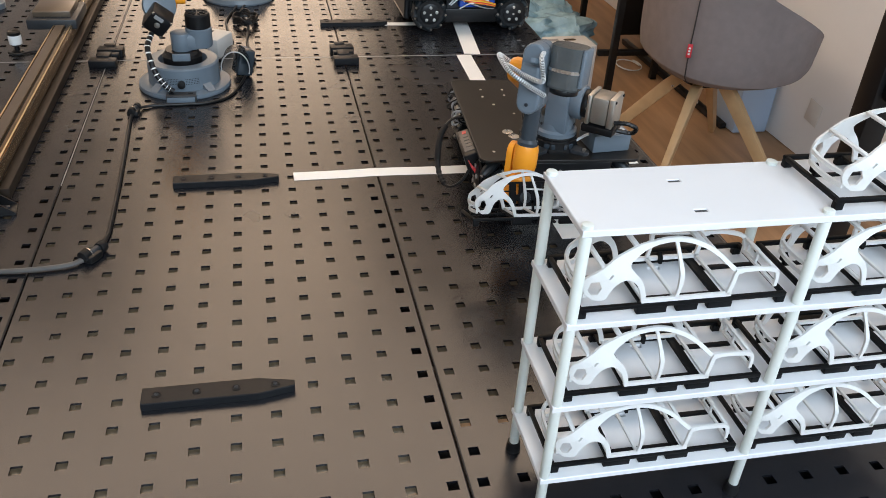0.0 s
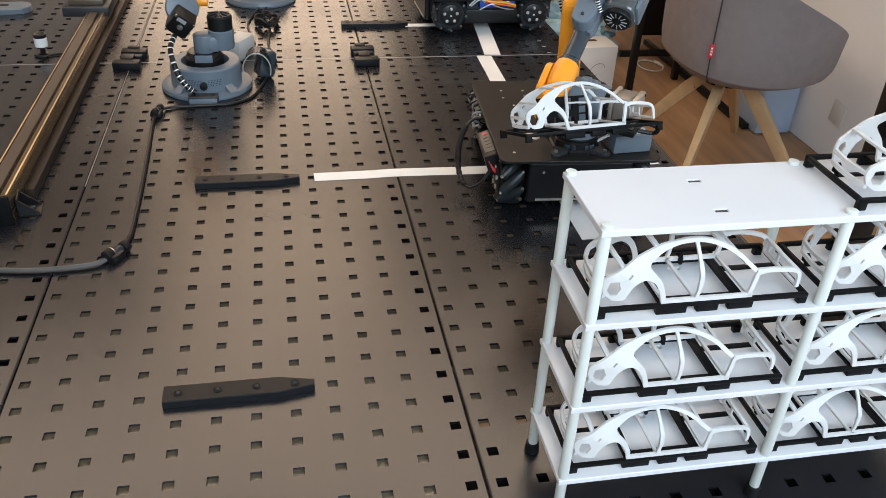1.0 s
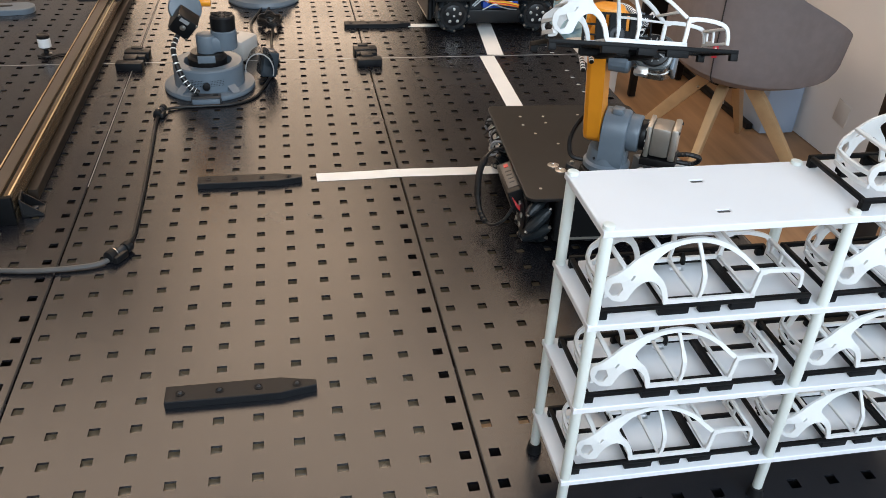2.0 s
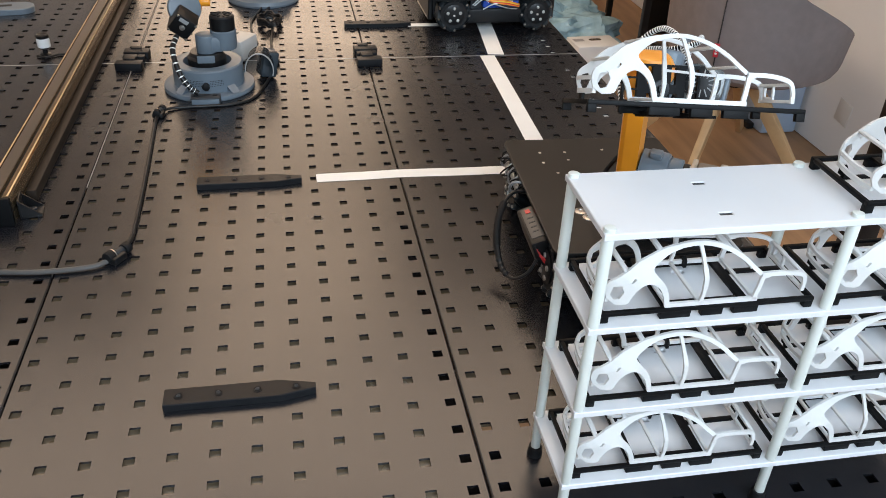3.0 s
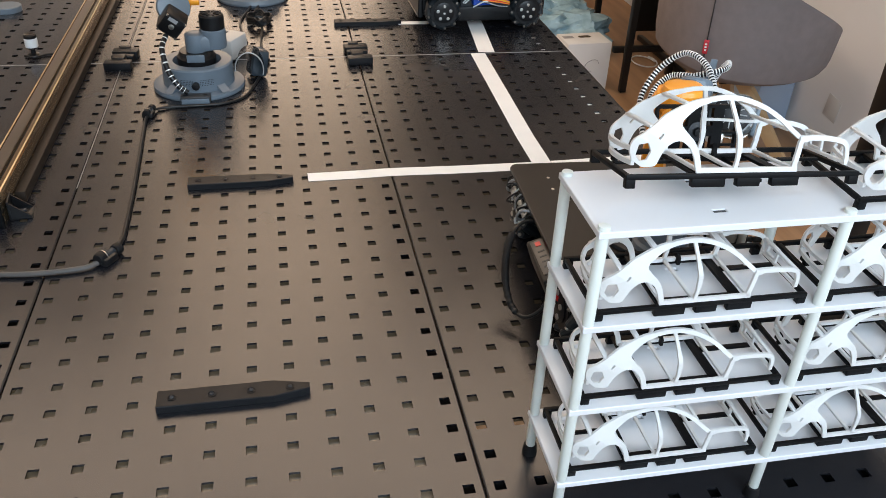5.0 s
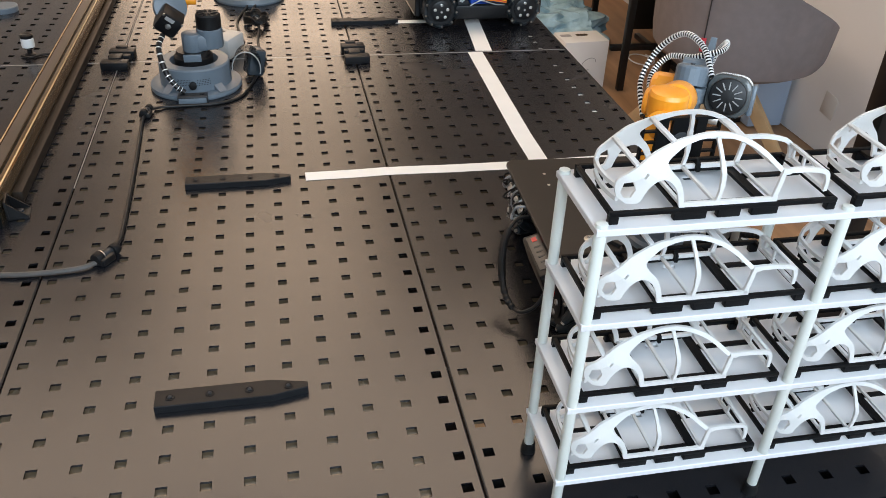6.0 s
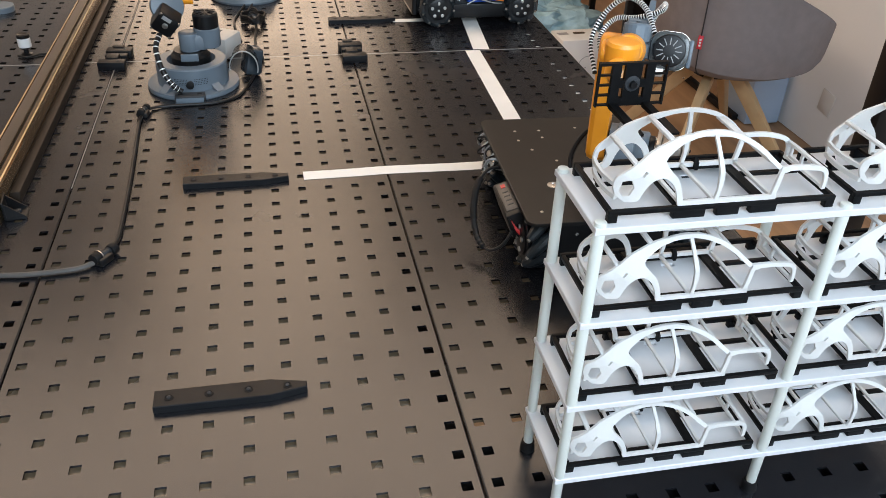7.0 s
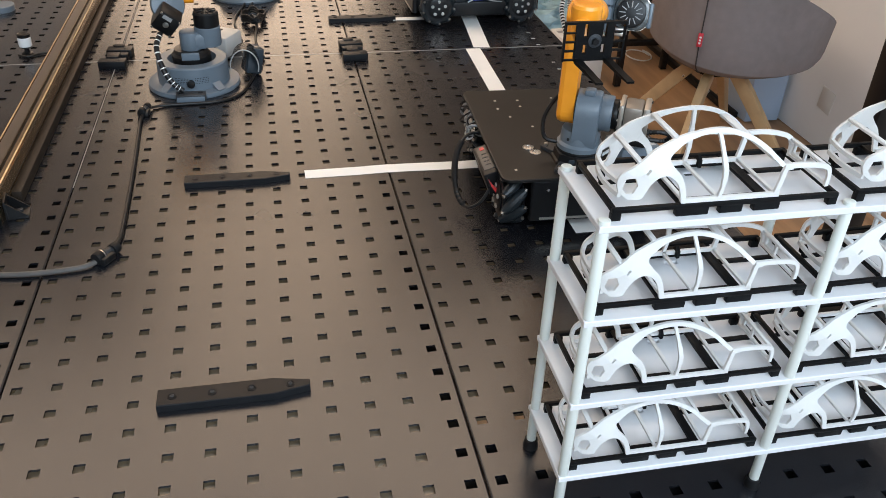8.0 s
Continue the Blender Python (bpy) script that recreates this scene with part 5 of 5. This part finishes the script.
def pull_handle():
    t = thing("tray", pose(-0.800, 1.338, 0.0003, 0, 0, 8), "flat grey rounded metal tray on the table", "tray")
    part("body", prism(rounded(0.200, 0.060, 0.028, 8), 0.012, None, 0.002), M["blue_grey"], t, "", False)
    part("groove", prism(rounded(0.150, 0.012, 0.005, 6), 0.0006, pose(-0.02, 0.004, 0.0121)), M["rubber"], t, "", False)
    return t


pull_handle()


def rail_clip():
    t = thing("corner_clip", pose(-0.5030, 0.4330, 0.0003, 0, 0, 8), "small dark angle bracket clipped beside the rail", "bracket")
    part("foot", box(0.026, 0.030, 0.003, pose(0, 0, 0.0015), 0.0006), M["chassis"], t)
    for y in (-0.013, 0.013):
        part("gusset", prism([(-0.013, 0.003), (0.013, 0.003), (-0.013, 0.026)], 0.0025, pose(0, y + 0.00125, 0, 90, 0, 0)), M["chassis"], t, "", False)
    part("back_plate", box(0.003, 0.030, 0.026, pose(-0.0125, 0, 0.0145), 0.0006), M["chassis"], t)
    part("screw", cyl(0.0038, 0.004, pose(0.002, 0.002, 0.0045), None, 12, 0.0006), M["dark_grey"], t)
    return t


rail_clip()


# ---- beyond the table ----
def tub_chair():
    """An upholstered tub chair on four splayed wooden legs; its front is +x."""
    cx, cy, rot = 1.475, 2.105, -4
    t = thing("armchair", pose(cx, cy, FLOOR_Z, 0, 0, rot), "grey upholstered tub armchair on splayed light wooden legs", "armchair")
    NU, NV = 64, 18

    def rim(a):
        back = 0.5 - 0.5 * math.cos(a)
        return 0.590 + 0.345 * back ** 1.2 - 0.070 * max(0.0, math.cos(a)) ** 3

    def surface(inset):
        rows = []
        for j in range(NV + 1):
            v = j / NV
            row = []
            for i in range(NU):
                a = 2 * math.pi * i / NU
                top = rim(a) - inset * 0.6
                z0 = 0.372 + inset * 1.3 + 0.060 * max(0, math.cos(a)) ** 2.4
                low = min(1.0, v / 0.62)
                r = 0.97 * math.sin(low * math.pi / 2) ** 0.9 + 0.03 * max(0.0, v - 0.62) / 0.38
                z = z0 + (top - z0) * (0.20 * (1 - math.cos(low * math.pi / 2)) ** 1.2 + 0.80 * (max(0.0, v - 0.50) / 0.50) ** 1.15)
                ex = 0.365 if math.cos(a) > 0 else 0.262
                rr = r * 1.0 - inset / 0.31
                n = 2.5
                c, s = math.cos(a), math.sin(a)
                k = (abs(c) ** n + abs(s) ** n) ** (-1 / n)
                taper = 1 - 0.08 * max(0, c)
                row.append((ex * k * c * max(0.02, rr), 0.310 * taper * k * s * max(0.02, rr), z))
            rows.append(row)
        return rows
    outer, inner = surface(0.0), surface(0.050)
    bm = bmesh.new()
    vo = [[bm.verts.new(q) for q in row] for row in outer]
    vi = [[bm.verts.new(q) for q in row] for row in inner]
    for grid, flip in ((vo, False), (vi, True)):
        for j in range(NV):
            for i in range(NU):
                f = [grid[j][i], grid[j][(i + 1) % NU], grid[j + 1][(i + 1) % NU], grid[j + 1][i]]
                bm.faces.new(f[::-1] if flip else f)
        bm.faces.new(grid[0] if flip else grid[0][::-1])
    lip = []
    for i in range(NU):
        a, b = vo[NV][i].co, vi[NV][i].co
        lip.append(bm.verts.new((a + b) / 2 + Vector((0, 0, 0.018))))
    for i in range(NU):
        j = (i + 1) % NU
        bm.faces.new((vo[NV][i], vo[NV][j], lip[j], lip[i]))
        bm.faces.new((lip[i], lip[j], vi[NV][j], vi[NV][i]))
    bmesh.ops.recalc_face_normals(bm, faces=bm.faces[:])
    shell = part("shell", bm, M["fabric"], t, "grey fabric tub shell")
    k = int(NU * 0.628)
    seam = [Vector(outer[j][k]) * 1.0 + Vector((-0.004, -0.004, 0)) for j in range(5, NV + 1)]
    part("seam", tube(seam, 0.0022, 6), M["seam_dark"], shell, "dark seam")
    tag_at = Vector(outer[11][k])
    tag = part("tag", box(0.005, 0.017, 0.046, pose(tag_at.x - 0.005, tag_at.y - 0.006, tag_at.z - 0.008, 0, 4, 62), 0.001), M["red"], shell, "small red fabric tag")
    for q in (-1, 0, 1):
        part("tag_print", box(0.0008, 0.007, 0.006, pose(tag_at.x - 0.0068, tag_at.y - 0.0092, tag_at.z - 0.008 + q * 0.010, 0, 4, 62)), M["carton"], tag)
    part("cushion", prism(rounded(0.40, 0.36, 0.10, 8), 0.07, pose(0.03, 0, 0.435), 0.02), M["fabric"], t, "", False)
    part("hub", cyl(0.075, 0.03, pose(-0.01, 0, 0.350), None, 24, 0.004), M["desk_black"], t)
    for a in (50, 136, 230, 314):
        lg = bmesh.new()
        d = Vector((math.cos(radians(a)), math.sin(radians(a)), 0))
        n = Vector((-d.y, d.x, 0))
        rows = []
        for r, z, w, th in ((0.015, 0.350, 0.026, 0.018), (0.090, 0.335, 0.030, 0.024), (0.130, 0.290, 0.028, 0.026), (0.355, 0.010, 0.018, 0.019)):
            rows.append([lg.verts.new(d * (r + sr * th) + n * (sn * w * 0.6) + Vector((0, 0, z + sr * 0.008))) for sr, sn in ((-1, -1), (-1, 1), (1, 1), (1, -1))])
        for p0, p1 in zip(rows, rows[1:]):
            for q in range(4):
                lg.faces.new((p0[q], p0[(q + 1) % 4], p1[(q + 1) % 4], p1[q]))
        lg.faces.new(rows[0])
        lg.faces.new(rows[-1][::-1])
        bmesh.ops.recalc_face_normals(lg, faces=lg.faces[:])
        es = [e for e in lg.edges]
        bmesh.ops.bevel(lg, geom=es, offset=0.003, segments=2, affect="EDGES", profile=0.5)
        leg = part("leg", lg, M["wood_light"], t, "splayed light oak leg")
        part("bolt", cyl(0.005, 0.004, pose(*(d * 0.110 + n * 0.019 + Vector((0, 0, 0.290))), 90, 0, a), None, 12), M["steel"], leg)
    return t


tub_chair()


def steel_desk():
    t = thing("desk", pose(1.40, 2.80, FLOOR_Z), "black steel framed desk against the wall", "desk")
    w, d, h = 0.54, 0.80, 0.72
    part("top", box(w + 0.06, d + 0.06, 0.03, pose(w / 2, d / 2, h + 0.015), 0.003), M["desk_black"], t)
    for x, y in ((0.005, 0.0), (0.155, d), (w, 0.0), (w, d)):
        part("leg", box(0.030, 0.030, h, pose(x, y, h / 2), 0.003), M["desk_black"], t)
    part("stretcher", box(0.310, 0.028, 0.028, pose(0.175, 0.205, 0.130), 0.003), M["desk_black"], t)
    part("stub_leg", box(0.030, 0.030, 0.142, pose(0.320, 0.190, 0.071), 0.003), M["desk_black"], t)
    part("floor_rail", box(0.030, 1.130, 0.026, pose(0.385, 0.150, 0.013), 0.003), M["desk_black"], t, "black floor rail")
    part("stretcher", box(0.030, d - 0.03, 0.030, pose(w, d / 2, 0.13), 0.003), M["desk_black"], t)
    part("modesty_panel", box(w - 0.20, 0.016, 0.56, pose(w / 2 + 0.09, d * 0.55, 0.42), 0.002), M["desk_black"], t)
    part("lower_shelf", box(w - 0.05, d - 0.05, 0.012, pose(w / 2, d / 2, 0.46), 0.002), M["desk_black"], t)
    return t


steel_desk()


def carton():
    t = thing("carton", pose(1.225, 2.90, FLOOR_Z, 0, 0, 4), "white cardboard carton with a hand hole", "box")
    w, d, h = 0.215, 0.15, 0.225
    bm = bmesh.new()
    box(w, d, h, pose(0, 0, h / 2), 0.004, bm)
    part("body", bm, M["carton"], t)
    part("hand_hole", prism(rounded(0.060, 0.026, 0.012, 6), 0.0008, pose(0.010, 0.02, h + 0.0002)), M["under"], t, "brown hand hole", False)
    part("print", tube([Vector((0.018 + 0.034 * math.cos(a * 0.3), -d / 2 - 0.0006, 0.120 + 0.028 * math.sin(a * 0.3 + 0.3))) for a in range(17)], 0.0016, 6), M["cable_grey"], t, "grey printed line drawing")
    part("print_block", box(0.050, 0.030, 0.0008, pose(-0.070, 0.02, h + 0.0004)), M["cable_grey"], t)
    return t


carton()


def film_bag():
    """Crumpled plastic film."""
    bm = bmesh.new()
    bmesh.ops.create_icosphere(bm, subdivisions=5, radius=1.0)
    for v in bm.verts:
        n = noise.noise(v.co * 2.1) * 0.30 + noise.noise(v.co * 6.0) * 0.16 + abs(noise.noise(v.co * 13.0)) * 0.10
        v.co = v.co * (1 + n)
        v.co = Vector((v.co.x * 0.36, v.co.y * 0.26, max(-0.001, v.co.z * 0.17 + 0.09)))
    ob = part("plastic_bag", bm, M["teal_bag"], None, "", True)
    ob.location = (1.15, 3.42, FLOOR_Z)
    return tagged(ob, "crumpled pale teal plastic film bag on the floor", "bag")


film_bag()


def floor_clutter():
    ring = [(1.665 + 0.060 * math.cos(a * 0.5), 3.16 + 0.085 * math.sin(a * 0.5), FLOOR_Z + 0.004 + 0.0006 * a) for a in range(15)]
    tagged(part("cable", tube(smooth_line(ring, 3), 0.0035, 8), M["wire_white"]), "loose ring of white cable on the wooden floor", "cable", "table cables")
    # added box paints the wall's bluish shade and a panel edge in pale blue
    t = thing("storage_box", pose(1.885, 2.440, FLOOR_Z), "pale blue box standing in for a panel edge and bluish wall shade", "box")
    part("body", box(0.160, 0.210, 0.230, pose(0, 0, 0.115), 0.008), M["blue_shade"], t)
    part("lid", box(0.166, 0.216, 0.020, pose(0, 0, 0.240), 0.006), M["blue_shade"], t)


floor_clutter()


def upright_post():
    t = thing("steel_post", pose(0.935, 0.62, FLOOR_Z), "black painted square steel upright beside the table", "post")
    part("tube", box(0.050, 0.050, CEIL_Z - FLOOR_Z - 0.012, pose(0, 0, (CEIL_Z - FLOOR_Z) / 2 + 0.006), 0.004), M["desk_black"], t)
    part("foot_plate", box(0.12, 0.12, 0.010, pose(0, 0, 0.005), 0.002), M["desk_black"], t)
    part("bolt", cyl(0.007, 0.006, pose(-0.006, -0.0265, 0.745) @ RX90, None, 12, 0.001), M["steel"], t)
    part("bolt", cyl(0.007, 0.006, pose(-0.012, -0.0265, 0.715) @ RX90, None, 12, 0.001), M["chassis"], t)
    return t


upright_post()


def post_clamp():
    t = thing("clamp", pose(0.948, 0.578, 0.078, 0, 0, -6), "black plastic clamp fixed to the steel post", "clamp")
    part("body", box(0.058, 0.034, 0.056, None, 0.009), M["black_plastic"], t)
    part("jaw", box(0.044, 0.012, 0.036, pose(0.004, -0.020, 0.008), 0.004), M["pale_grey"], t, "pale grey jaw pad")
    part("knob", cyl(0.010, 0.016, pose(-0.006, -0.022, -0.020) @ RX90, None, 20, 0.002), M["black_plastic"], t)


post_clamp()


def wall_socket():
    t = thing("wall_switch", pose(RX1, 2.09, -0.655, 0, 0, -90), "off-white blank wall plate", "wall plate")
    part("plate", box(0.085, 0.002, 0.090, pose(0, -0.0011, 0, 0, 6, 0), 0.0008), M["wall_patch"], t)
    return t


wall_socket()


# ceiling lamps
def ceiling_lamp(x, y, w, d):
    t = thing("ceiling_lamp", pose(x, y, CEIL_Z - 0.001), "flat warm white ceiling lamp panel", "ceiling lamp", "ceiling lamps")
    fr = bmesh.new()
    for s in (-1, 1):
        box(w + 0.04, 0.02, 0.03, pose(0, s * (d / 2 + 0.01), -0.015), 0.002, fr)
        box(0.02, d, 0.03, pose(s * (w / 2 + 0.01), 0, -0.015), 0.002, fr)
    part("frame", fr, M["ceiling"], t)
    part("diffuser", box(w, d, 0.006, pose(0, 0, -0.010)), M["lamp_glow"], t, "glowing warm diffuser")
    return t


ceiling_lamp(-0.40, 1.75, 3.2, 1.5)
ceiling_lamp(-0.24, 3.30, 1.15, 1.4)


# unseen cabinet, added so that the table's far right reflects something dark
def tall_cabinet():
    t = thing("cabinet", pose(1.30, RY1 - 0.24, FLOOR_Z), "unseen grey cabinet added to darken the table's reflection", "cabinet")
    part("carcass", box(1.20, 0.44, 2.55, pose(0, 0, 1.285), 0.004), M["cabinet_grey"], t)
    for s in (-1, 1):
        d = part("door", box(0.590, 0.020, 2.45, pose(s * 0.2985, -0.2305, 1.285), 0.003), M["cabinet_grey"], t)
        part("handle", box(0.014, 0.020, 0.18, pose(s * 0.03, -0.250, 1.30), 0.003), M["steel"], d)
    return t


tall_cabinet()


def motions():
    times = [round(0.125 * i, 3) for i in range(65)]
    walk(agv, [(t, agv_pose(t)) for t in times])
    walk(control_box, [(t, agv_pose(t) @ pose(0.072, -0.100, AGV_H + 0.0002, 0, 0, 8)) for t in times])
    walk(arm, [(t, arm_poses(t)[0]) for t in times])
    for key in LINK:
        walk(LINK[key], [(t, arm_poses(t)[1][key]) for t in times])
    walk(carriage, [(0.0, pose(-0.5550, 1.152, 0.0312)), (0.5, pose(-0.5550, 1.200, 0.0312)), (1.0, pose(-0.5550, 1.252, 0.0312)), (1.5, pose(-0.5550, 1.308, 0.0312)), (3.0, pose(-0.5550, 1.480, 0.0312)), (4.5, pose(-0.5550, 1.640, 0.0312)), (6.0, pose(-0.5550, 1.720, 0.0312)), (8.0, pose(-0.5550, 1.720, 0.0312))])
    walk(carried_pallet, [(t, pallet_pose(t)) for t in times])
    walk(carried_car, [(t, pallet_pose(t) @ pose(0, 0, CAR_UP)) for t in times])


motions()
